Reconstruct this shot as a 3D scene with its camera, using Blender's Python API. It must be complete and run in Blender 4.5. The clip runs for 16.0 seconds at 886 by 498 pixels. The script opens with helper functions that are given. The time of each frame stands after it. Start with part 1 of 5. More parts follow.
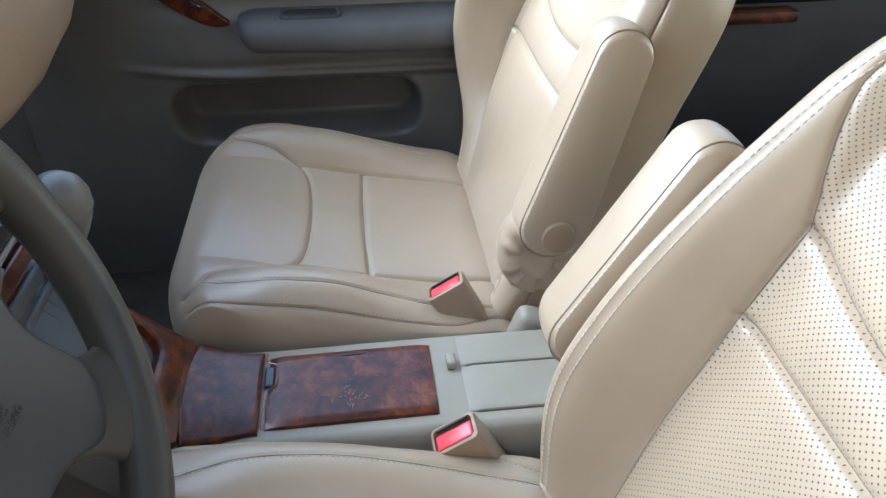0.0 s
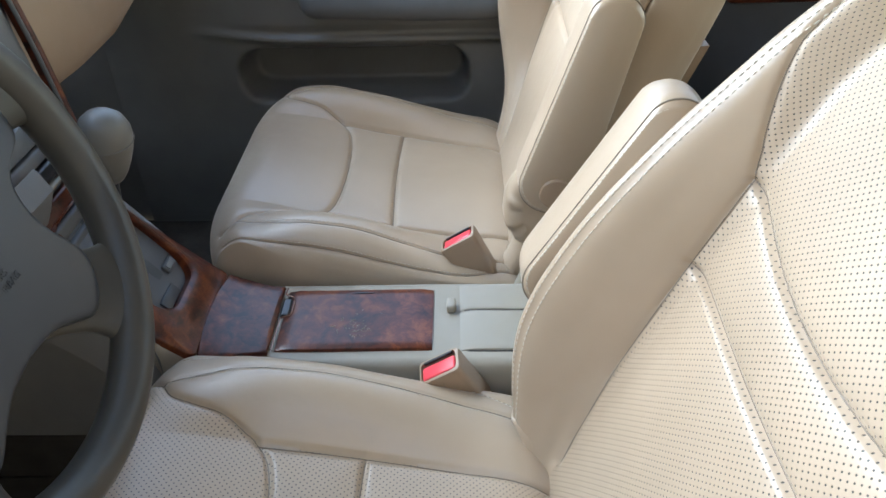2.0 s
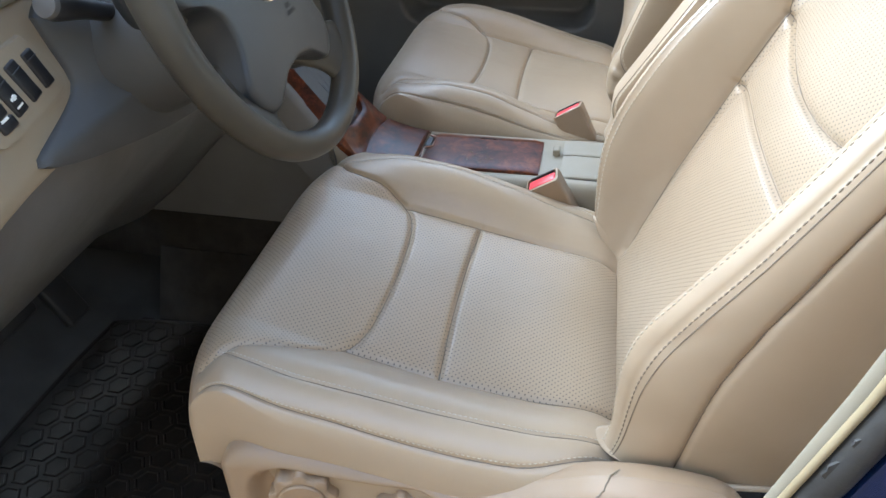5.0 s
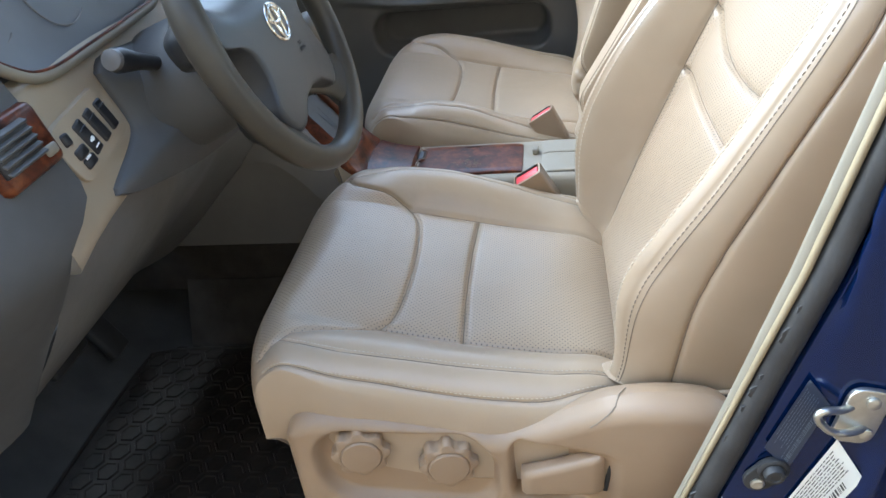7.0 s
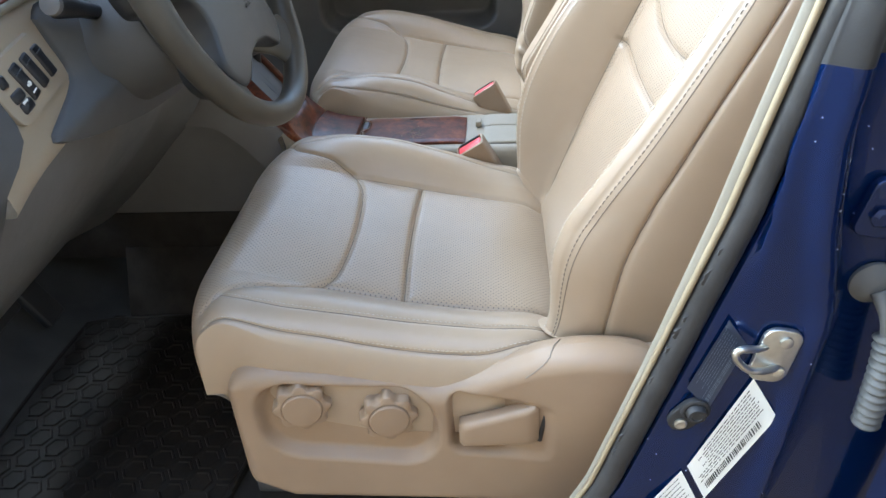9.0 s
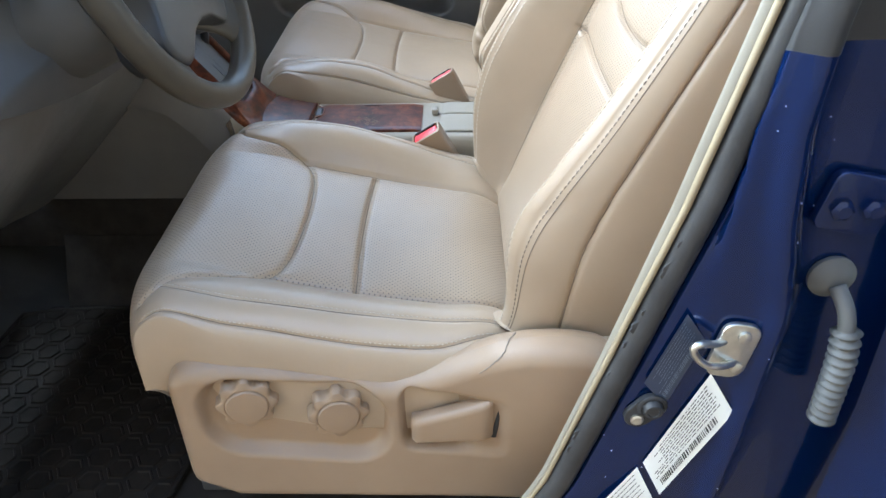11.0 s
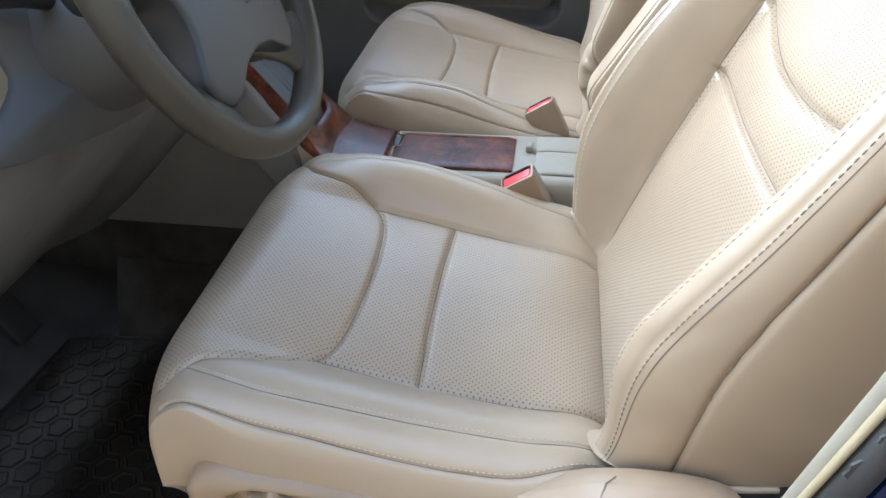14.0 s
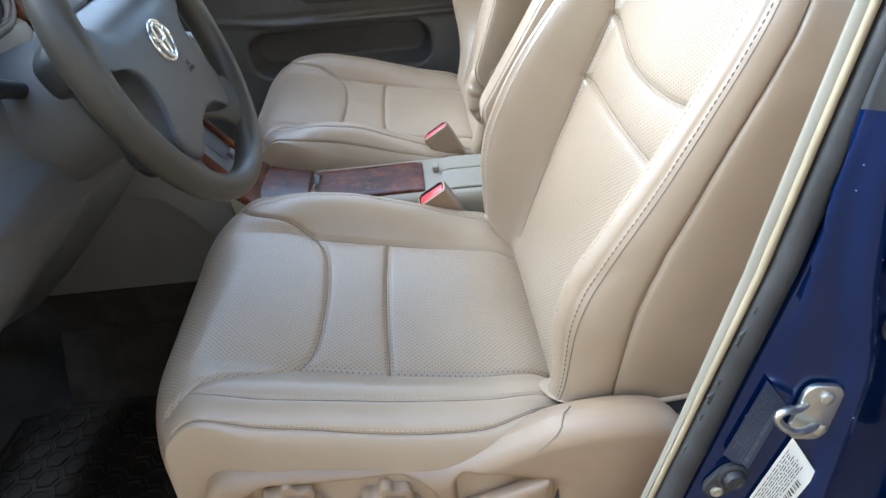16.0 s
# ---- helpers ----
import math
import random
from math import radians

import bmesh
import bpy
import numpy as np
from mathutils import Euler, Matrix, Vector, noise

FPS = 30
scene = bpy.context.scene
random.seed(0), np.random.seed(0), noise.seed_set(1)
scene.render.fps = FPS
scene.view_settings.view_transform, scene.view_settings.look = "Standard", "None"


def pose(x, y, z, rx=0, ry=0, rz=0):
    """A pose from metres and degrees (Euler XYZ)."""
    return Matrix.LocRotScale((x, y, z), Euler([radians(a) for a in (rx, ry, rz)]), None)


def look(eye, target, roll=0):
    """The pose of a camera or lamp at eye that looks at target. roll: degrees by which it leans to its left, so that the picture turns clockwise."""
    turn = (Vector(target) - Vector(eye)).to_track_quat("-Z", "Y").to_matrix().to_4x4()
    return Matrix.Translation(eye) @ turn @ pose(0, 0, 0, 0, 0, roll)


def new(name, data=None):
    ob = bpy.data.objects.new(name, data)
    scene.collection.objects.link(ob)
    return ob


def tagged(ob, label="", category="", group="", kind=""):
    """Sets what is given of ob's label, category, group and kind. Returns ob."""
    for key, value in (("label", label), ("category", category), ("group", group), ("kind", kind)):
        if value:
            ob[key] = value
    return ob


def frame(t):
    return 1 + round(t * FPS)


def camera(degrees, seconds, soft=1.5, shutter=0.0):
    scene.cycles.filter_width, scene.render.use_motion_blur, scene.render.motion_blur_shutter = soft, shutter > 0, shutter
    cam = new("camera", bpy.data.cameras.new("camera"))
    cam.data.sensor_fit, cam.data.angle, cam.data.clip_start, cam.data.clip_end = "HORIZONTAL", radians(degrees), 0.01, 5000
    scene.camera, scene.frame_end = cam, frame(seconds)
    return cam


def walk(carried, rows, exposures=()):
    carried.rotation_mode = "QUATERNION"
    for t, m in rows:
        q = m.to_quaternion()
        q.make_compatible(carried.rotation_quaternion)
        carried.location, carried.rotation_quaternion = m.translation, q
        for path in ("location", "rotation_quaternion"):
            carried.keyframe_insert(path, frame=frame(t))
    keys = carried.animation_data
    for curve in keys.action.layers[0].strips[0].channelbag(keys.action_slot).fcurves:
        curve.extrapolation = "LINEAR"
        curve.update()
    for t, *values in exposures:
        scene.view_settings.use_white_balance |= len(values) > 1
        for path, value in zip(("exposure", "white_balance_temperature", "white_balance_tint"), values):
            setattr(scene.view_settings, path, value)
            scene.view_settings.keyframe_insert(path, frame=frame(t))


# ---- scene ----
cam = camera(61.3, 16.0)
METRES, EYE, TILT, LEAN, TURN = 1.49, 1.425, -34.5, 0.0, -7.1
ROWS = [
    (0.0, 0.0, 0.0, 0.0, 0.0, 0.0, -0.0),
    (0.5, -0.0087, -0.0001, 0.0187, 1.89, 0.88, -1.72),
    (1.0, 0.0137, -0.0001, 0.0268, 6.04, 1.31, -4.28),
    (1.5, 0.0429, -0.0137, -0.0118, 6.92, -0.11, -4.12),
    (2.0, 0.078, -0.0414, -0.0262, 7.16, -1.46, -3.32),
    (2.5, 0.0927, -0.0635, -0.0433, 13.89, -1.57, -7.08),
    (3.0, 0.1173, -0.077, -0.0416, 19.27, -1.78, -9.33),
    (3.5, 0.1191, -0.0853, -0.0575, 21.01, -2.24, -10.43),
    (4.0, 0.1007, -0.1376, -0.1091, 19.33, -1.9, -10.05),
    (4.5, 0.1086, -0.2112, -0.1701, 16.79, -1.83, -7.79),
    (5.0, 0.1284, -0.2303, -0.1947, 15.78, -1.95, -9.55),
    (7.5, 0.1347, -0.3403, -0.2379, 13.92, 2.16, -1.38),
    (8.0, 0.1356, -0.3428, -0.2325, 12.43, 3.0, -1.66),
    (8.5, 0.137, -0.3363, -0.2574, 11.28, 2.22, -2.6),
    (9.0, 0.141, -0.3392, -0.2688, 10.14, 0.63, -3.39),
    (9.5, 0.1433, -0.3367, -0.275, 8.66, -0.0, -3.55),
    (12.0, 0.1393, -0.3097, -0.2637, 6.74, 0.38, -3.83),
    (12.5, 0.1274, -0.3172, -0.2601, 8.14, 1.41, -4.19),
    (13.0, 0.1215, -0.3132, -0.2647, 9.55, 1.4, -5.11),
    (13.5, 0.1169, -0.263, -0.2395, 11.01, 0.2, -6.4),
    (14.0, 0.1146, -0.2015, -0.2025, 13.14, -0.96, -7.9),
    (14.5, 0.0996, -0.1618, -0.1872, 14.56, -1.92, -7.25),
    (15.0, 0.0832, -0.2049, -0.2018, 11.4, -1.52, -2.45),
    (15.5, 0.0846, -0.2785, -0.2233, 6.88, 0.83, 3.22),
    (16.0, 0.0904, -0.2997, -0.2359, 4.95, 2.62, 1.86),
]
walk(cam, [(t, pose(0, -0.652, EYE, TILT, LEAN, TURN) @ pose(METRES * x, METRES * y, METRES * z, 90 + pitch, roll, yaw)) for t, x, y, z, yaw, pitch, roll in ROWS], [(t, e, k, 7) for t, e, k in ((0.0, 3.22, 6950), (2.0, 3.22, 7150), (4.0, 3.32, 7450), (7.0, 3.40, 7250), (10.0, 3.44, 7150), (13.0, 3.44, 7200), (16.0, 3.34, 7000))])

# ---------------------------------------------------------------- world and light
world = bpy.data.worlds.new("sky")
scene.world = world
world.use_nodes = True
wn = world.node_tree.nodes
sky = wn.new("ShaderNodeTexSky")
sky.sky_type, sky.sun_disc = "NISHITA", False
SUN_ELEV, SUN_AZ = 38.0, 290.0
sky.sun_elevation, sky.sun_rotation = radians(SUN_ELEV), radians(SUN_AZ)
sky.air_density, sky.dust_density = 1.0, 0.4
world.node_tree.links.new(sky.outputs[0], wn["Background"].inputs[0])
wn["Background"].inputs[1].default_value = 0.15
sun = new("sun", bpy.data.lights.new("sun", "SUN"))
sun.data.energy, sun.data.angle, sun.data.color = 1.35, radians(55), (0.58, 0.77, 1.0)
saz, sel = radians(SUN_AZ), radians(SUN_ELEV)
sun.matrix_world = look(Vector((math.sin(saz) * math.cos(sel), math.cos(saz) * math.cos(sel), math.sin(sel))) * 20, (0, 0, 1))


# ---------------------------------------------------------------- materials
def mat_base(name):
    m = bpy.data.materials.new(name)
    m.use_nodes = True
    nt = m.node_tree
    return m, nt, nt.nodes["Principled BSDF"]


def tex_noise(nt, scale, detail=4.0, rough=0.55, coord="Object"):
    tc, n = nt.nodes.new("ShaderNodeTexCoord"), nt.nodes.new("ShaderNodeTexNoise")
    n.inputs["Scale"].default_value, n.inputs["Detail"].default_value, n.inputs["Roughness"].default_value = scale, detail, rough
    nt.links.new(tc.outputs[coord], n.inputs["Vector"])
    return n


def ramp(nt, src, stops):
    r = nt.nodes.new("ShaderNodeValToRGB")
    while len(r.color_ramp.elements) < len(stops):
        r.color_ramp.elements.new(0.5)
    for e, (p, c) in zip(r.color_ramp.elements, stops):
        e.position, e.color = p, (*c, 1)
    nt.links.new(src, r.inputs[0])
    return r


def value_range(nt, src, lo, hi):
    r = nt.nodes.new("ShaderNodeMapRange")
    r.inputs["To Min"].default_value, r.inputs["To Max"].default_value = lo, hi
    nt.links.new(src, r.inputs["Value"])
    return r.outputs[0]


def math_node(nt, op, a, b=None):
    n = nt.nodes.new("ShaderNodeMath")
    n.operation = op
    for i, v in enumerate((a, b)):
        if v is None:
            continue
        if isinstance(v, (int, float)):
            n.inputs[i].default_value = v
        else:
            nt.links.new(v, n.inputs[i])
    return n.outputs[0]


def bump(nt, height, strength, dist, prev=None):
    b = nt.nodes.new("ShaderNodeBump")
    b.inputs["Strength"].default_value, b.inputs["Distance"].default_value = strength, dist
    nt.links.new(height, b.inputs["Height"])
    if prev is not None:
        nt.links.new(prev, b.inputs["Normal"])
    return b.outputs[0]


def grained(name, dark, light, rough=(0.4, 0.55), grain=900, relief=0.25, depth=0.0006, metallic=0.0, coat=0.0, spec=0.5, big=9):
    """A moulded or coated surface: slow colour drift, fine pebble grain."""
    m, nt, b = mat_base(name)
    slow, fine = tex_noise(nt, big, 5), tex_noise(nt, grain, 2)
    c = ramp(nt, slow.outputs[0], [(0.3, dark), (0.7, light)])
    nt.links.new(c.outputs[0], b.inputs["Base Color"])
    mid = tex_noise(nt, 45, 4)
    nt.links.new(value_range(nt, mid.outputs[0], *rough), b.inputs["Roughness"])
    nt.links.new(bump(nt, fine.outputs[0], relief, depth), b.inputs["Normal"])
    b.inputs["Metallic"].default_value = metallic
    b.inputs["Coat Weight"].default_value = coat
    b.inputs["Coat Roughness"].default_value = 0.05
    b.inputs["Specular IOR Level"].default_value = spec
    return m


def leather(name, dark, light, perforated=False, hole_colour=(0.05, 0.04, 0.03), pit=0.6):
    m, nt, b = mat_base(name)
    slow, mid = tex_noise(nt, 6, 4), tex_noise(nt, 60, 4)
    c = ramp(nt, slow.outputs[0], [(0.3, dark), (0.72, light)])
    col = c.outputs[0]
    tc = nt.nodes.new("ShaderNodeTexCoord")
    vor = nt.nodes.new("ShaderNodeTexVoronoi")
    vor.feature = "DISTANCE_TO_EDGE"
    vor.inputs["Scale"].default_value = 900
    nt.links.new(tc.outputs["Object"], vor.inputs["Vector"])
    n1 = bump(nt, vor.outputs[0], 0.10, 0.0004)
    wr = tex_noise(nt, 28, 3)
    n1 = bump(nt, wr.outputs[0], 0.10, 0.006, n1)
    if perforated:
        sep = nt.nodes.new("ShaderNodeSeparateXYZ")
        nt.links.new(tc.outputs["UV"], sep.inputs[0])
        masks = []
        for off in (0.0, 0.5):
            parts = []
            for axis in (0, 1):
                f = math_node(nt, "FRACT", math_node(nt, "ADD", math_node(nt, "MULTIPLY", sep.outputs[axis], 1 / 0.0070), off))
                parts.append(math_node(nt, "POWER", math_node(nt, "SUBTRACT", f, 0.5), 2.0))
            masks.append(math_node(nt, "SQRT", math_node(nt, "ADD", parts[0], parts[1])))
        d = math_node(nt, "MINIMUM", masks[0], masks[1])
        hole = nt.nodes.new("ShaderNodeMapRange")
        hole.inputs["From Min"].default_value, hole.inputs["From Max"].default_value = 0.075, 0.145
        nt.links.new(d, hole.inputs["Value"])
        mix = nt.nodes.new("ShaderNodeMix")
        mix.data_type = "RGBA"
        nt.links.new(hole.outputs[0], mix.inputs["Factor"])
        mix.inputs["A"].default_value = (*hole_colour, 1)
        nt.links.new(col, mix.inputs["B"])
        col = mix.outputs["Result"]
        n1 = bump(nt, hole.outputs[0], pit, 0.0008, n1)
    nt.links.new(col, b.inputs["Base Color"])
    nt.links.new(value_range(nt, mid.outputs[0], 0.34, 0.44), b.inputs["Roughness"])
    nt.links.new(n1, b.inputs["Normal"])
    b.inputs["Specular IOR Level"].default_value = 0.75
    return m


def burl(name, deep=(0.014, 0.0035, 0.002), mid=(0.088, 0.020, 0.0085), hot=(0.200, 0.055, 0.018)):
    m, nt, b = mat_base(name)
    warp = tex_noise(nt, 14, 6, 0.6)
    tc = nt.nodes.new("ShaderNodeTexCoord")
    mixv = nt.nodes.new("ShaderNodeVectorMath")
    mixv.operation = "MULTIPLY_ADD"
    nt.links.new(warp.outputs["Color"], mixv.inputs[0])
    mixv.inputs[1].default_value = (0.09, 0.09, 0.09)
    nt.links.new(tc.outputs["Object"], mixv.inputs[2])
    n = nt.nodes.new("ShaderNodeTexNoise")
    n.inputs["Scale"].default_value, n.inputs["Detail"].default_value, n.inputs["Roughness"].default_value = 34, 8, 0.66
    nt.links.new(mixv.outputs[0], n.inputs["Vector"])
    c = ramp(nt, n.outputs[0], [(0.34, deep), (0.52, mid), (0.70, hot)])
    nt.links.new(c.outputs[0], b.inputs["Base Color"])
    wear = tex_noise(nt, 70, 4)
    nt.links.new(value_range(nt, wear.outputs[0], 0.24, 0.40), b.inputs["Roughness"])
    b.inputs["Specular IOR Level"].default_value = 0.25
    b.inputs["Coat Weight"].default_value, b.inputs["Coat Roughness"].default_value = 0.12, 0.08
    return m


LEATHER = leather("leather_beige", (0.350, 0.256, 0.174), (0.400, 0.296, 0.205))
LEATHER_FAINT = leather("leather_faint_perforation", (0.350, 0.256, 0.174), (0.400, 0.296, 0.205), True, (0.31, 0.26, 0.20), 0.08)
LEATHER_PERF = leather("leather_perforated", (0.350, 0.256, 0.174), (0.400, 0.296, 0.205), True)
SEAM = grained("seam_thread", (0.16, 0.125, 0.09), (0.24, 0.19, 0.145), (0.7, 0.9), 2000)
PLASTER = grained("plaster", (0.31, 0.235, 0.165), (0.37, 0.285, 0.20), (0.85, 0.95), 60, 0.5, big=1.2)
THREAD = grained("thread", (0.43, 0.36, 0.28), (0.50, 0.43, 0.34), (0.6, 0.8), 2000)
BEIGE = grained("beige_plastic", (0.278, 0.184, 0.117), (0.320, 0.216, 0.139), (0.40, 0.52))
DASH_BEIGE = grained("dash_beige_plastic", (0.285, 0.222, 0.156), (0.328, 0.260, 0.185), (0.42, 0.55))
GREIGE = grained("greige_plastic", (0.252, 0.214, 0.164), (0.292, 0.251, 0.196), (0.42, 0.55))
CHARCOAL = grained("charcoal_plastic", (0.098, 0.098, 0.098), (0.122, 0.122, 0.121), (0.40, 0.55))
CHARCOAL_DOOR = grained("charcoal_door_trim", (0.108, 0.105, 0.099), (0.135, 0.131, 0.123), (0.34, 0.46))
# clear lens made opaque grey-blue: its reflection and glare are in the colour
CLUSTER = grained("cluster_lens", (0.105, 0.110, 0.118), (0.130, 0.136, 0.145), (0.25, 0.35), relief=0.02, spec=0.35)
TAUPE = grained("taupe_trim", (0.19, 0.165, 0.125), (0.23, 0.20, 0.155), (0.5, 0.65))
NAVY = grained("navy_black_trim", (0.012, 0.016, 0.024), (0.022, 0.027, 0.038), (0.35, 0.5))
GREY_LOW = grained("warm_grey_plastic", (0.112, 0.107, 0.103), (0.140, 0.134, 0.129), (0.5, 0.65))
RIM = grained("wheel_leather", (0.042, 0.037, 0.030), (0.068, 0.059, 0.046), (0.33, 0.44), 260, 0.05, spec=0.32)
WOOD = burl("burl_wood")
SEAL = grained("aged_rubber", (0.020, 0.020, 0.021), (0.045, 0.045, 0.046), (0.38, 0.6), 420, 0.3, 0.0008, big=22)
BLACK = grained("black_rubber", (0.015, 0.015, 0.016), (0.03, 0.03, 0.031), (0.5, 0.7), 500)
COLUMN = grained("column_plastic", (0.068, 0.067, 0.067), (0.088, 0.087, 0.086), (0.5, 0.64), spec=0.3)
SWITCH = grained("switch_black", (0.012, 0.012, 0.014), (0.02, 0.02, 0.022), (0.3, 0.4))
CARPET = grained("dark_carpet", (0.032, 0.028, 0.025), (0.055, 0.048, 0.043), (0.9, 1.0), 700, 1.0, 0.003, spec=0.1, big=25)
CARPET_GREY = grained("grey_carpet", (0.055, 0.053, 0.050), (0.085, 0.082, 0.077), (0.9, 1.0), 700, 1.0, 0.003, spec=0.1, big=9)
RUBBER_MAT = grained("rubber_mat", (0.007, 0.0052, 0.0038), (0.021, 0.0155, 0.011), (0.55, 0.8), 300, 0.4, big=14, spec=0.25)
BLUE = grained("blue_paint", (0.0002, 0.0125, 0.066), (0.0003, 0.0165, 0.086), (0.17, 0.25), 3000, 0.02, metallic=0.5, coat=0.5, spec=0.3)
CHROME = grained("chrome", (0.62, 0.60, 0.55), (0.75, 0.72, 0.66), (0.12, 0.25), metallic=1.0, grain=300, relief=0.05)
ZINC = grained("zinc_steel", (0.50, 0.50, 0.47), (0.66, 0.66, 0.62), (0.28, 0.45), metallic=1.0, grain=200, relief=0.2, big=60)
RED = grained("red_plastic", (0.78, 0.055, 0.07), (0.86, 0.08, 0.095), (0.25, 0.35))
PAPER = grained("label_paper", (0.80, 0.81, 0.77), (0.86, 0.87, 0.83), (0.4, 0.5))
INK = grained("ink", (0.03, 0.03, 0.03), (0.05, 0.05, 0.05), (0.5, 0.6))
CREAM = grained("cream_trim", (0.24, 0.185, 0.112), (0.31, 0.245, 0.155), (0.45, 0.6))
PAINTED_WALL = grained("painted_wall", (0.27, 0.275, 0.28), (0.33, 0.335, 0.34), (0.8, 0.95), 60, 0.5, big=1.2)
HEADLINER = grained("headliner", (0.36, 0.30, 0.23), (0.41, 0.345, 0.27), (0.9, 1.0), 400, 0.6)
# ground colour: brown chosen for the warm light it throws up at the seat
CONCRETE = grained("concrete", (0.120, 0.074, 0.042), (0.155, 0.100, 0.058), (0.8, 0.95), 120, 0.5, big=3)


# ---------------------------------------------------------------- geometry helpers
def thing(name, base, label, category, group="", kind=""):
    ob = new(name)
    ob.location = base
    ob.empty_display_size = 0.05
    tagged(ob, label, category, group, kind)
    return ob


def origin_of(ob):
    o = Vector((0, 0, 0))
    while ob is not None:
        o += ob.location
        ob = ob.parent
    return o


def mesh_from(name, vf, mat, uv=None, smooth=True, sharp=40):
    verts, faces = vf
    me = bpy.data.meshes.new(name)
    me.from_pydata([tuple(v) for v in verts], [], [tuple(int(i) for i in f) for f in faces])
    me.materials.append(mat)
    if uv is not None:
        lay = me.uv_layers.new(name="UVMap")
        idx = np.empty(len(me.loops), dtype=np.int32)
        me.loops.foreach_get("vertex_index", idx)
        lay.data.foreach_set("uv", np.asarray(uv, dtype=np.float32)[idx].ravel())
    if smooth:
        me.polygons.foreach_set("use_smooth", [True] * len(me.polygons))
        if sharp:
            me.set_sharp_from_angle(angle=radians(sharp))
    me.update()
    return me


def part(name, vf, mat, parent, label="", uv=None, smooth=True, sharp=40, kind=""):
    """One mesh under a thing or a part; the vertices are given in the world."""
    o = origin_of(parent)
    verts = np.asarray(vf[0], dtype=float)
    c = (verts.min(0) + verts.max(0)) / 2
    ob = new(name, mesh_from(name, (verts - c, vf[1]), mat, uv, smooth, sharp))
    ob.parent = parent
    ob.location = Vector(c) - o
    tagged(ob, label, kind=kind)
    return ob


def lone(name, vf, mat, label, category, group="", kind="", uv=None, smooth=True, sharp=40):
    """A thing or piece of the setting that is one mesh."""
    verts = np.asarray(vf[0], dtype=float)
    c = (verts.min(0) + verts.max(0)) / 2
    ob = new(name, mesh_from(name, (verts - c, vf[1]), mat, uv, smooth, sharp))
    ob.location = Vector(c)
    return tagged(ob, label, category, group, kind)


def cr(pts, n, per=24):
    """A smooth curve through points, evenly spaced."""
    p = np.asarray(pts, float)
    q = np.vstack([2 * p[0] - p[1], p, 2 * p[-1] - p[-2]])
    out = []
    for i in range(1, len(q) - 2):
        t = np.linspace(0, 1, per, endpoint=False)[:, None]
        a, b, c, d = q[i - 1], q[i], q[i + 1], q[i + 2]
        out.append(0.5 * (2 * b + (c - a) * t + (2 * a - 5 * b + 4 * c - d) * t**2 + (3 * b - a - 3 * c + d) * t**3))
    out = np.vstack(out + [p[-1:]])
    s = arc(out)
    u = np.linspace(0, s[-1], n)
    return np.stack([np.interp(u, s, out[:, k]) for k in range(p.shape[1])], 1)


def arc(p):
    return np.r_[0, np.cumsum(np.linalg.norm(np.diff(p, axis=0), axis=1))]


def grid_faces(m, n, wrap=False):
    f = []
    for i in range(m - 1):
        for j in range(n if wrap else n - 1):
            k = (j + 1) % n
            f.append((i * n + j, i * n + k, (i + 1) * n + k, (i + 1) * n + j))
    return f


def loft(rings, caps=True):
    """Closed rings of equal length, skinned."""
    r = np.asarray(rings, float)
    m, n, _ = r.shape
    f = grid_faces(m, n, True)
    if caps:
        f += [tuple(range(n))[::-1], tuple((m - 1) * n + j for j in range(n))]
    return r.reshape(-1, 3), f


def sheet(rows):
    r = np.asarray(rows, float)
    return r.reshape(-1, 3), grid_faces(r.shape[0], r.shape[1])


def joined(*vfs):
    vs, fs, k = [], [], 0
    for v, f in vfs:
        vs.append(np.asarray(v, float))
        fs += [tuple(i + k for i in q) for q in f]
        k += len(v)
    return np.vstack(vs), fs


def moved(vf, m):
    v = np.asarray(vf[0], float)
    m = np.array(m)
    return v @ m[:3, :3].T + m[:3, 3], vf[1]


def tube(path, r, n=12, caps=True, flat=1.0):
    p = np.asarray(path, float)
    rr = np.broadcast_to(np.asarray(r, float), (len(p),))
    t = np.gradient(p, axis=0)
    t /= np.linalg.norm(t, axis=1)[:, None]
    u = np.cross(t[0], (0, 0, 1) if abs(t[0][2]) < 0.9 else (1, 0, 0))
    rings = []
    for i in range(len(p)):
        u = u - (u @ t[i]) * t[i]
        u /= np.linalg.norm(u)
        v = np.cross(t[i], u)
        a = np.linspace(0, 2 * np.pi, n, endpoint=False)[:, None]
        rings.append(p[i] + rr[i] * (np.cos(a) * u + flat * np.sin(a) * v))
    return loft(rings, caps)


def lathe(profile, n=32, lobes=0, amp=0.0):
    """Turned about z: profile of (radius, height)."""
    a = np.linspace(0, 2 * np.pi, n, endpoint=False)
    rings = []
    for row in profile:
        r, z = row[0], row[1]
        k = (row[2] if len(row) > 2 else 0.0) * amp
        rr = r * (1 + k * np.sign(np.cos(lobes * a)) * np.abs(np.cos(lobes * a)) ** 0.6) if lobes else r + 0 * a
        rings.append(np.stack([rr * np.cos(a), rr * np.sin(a), 0 * a + z], 1))
    return loft(rings)


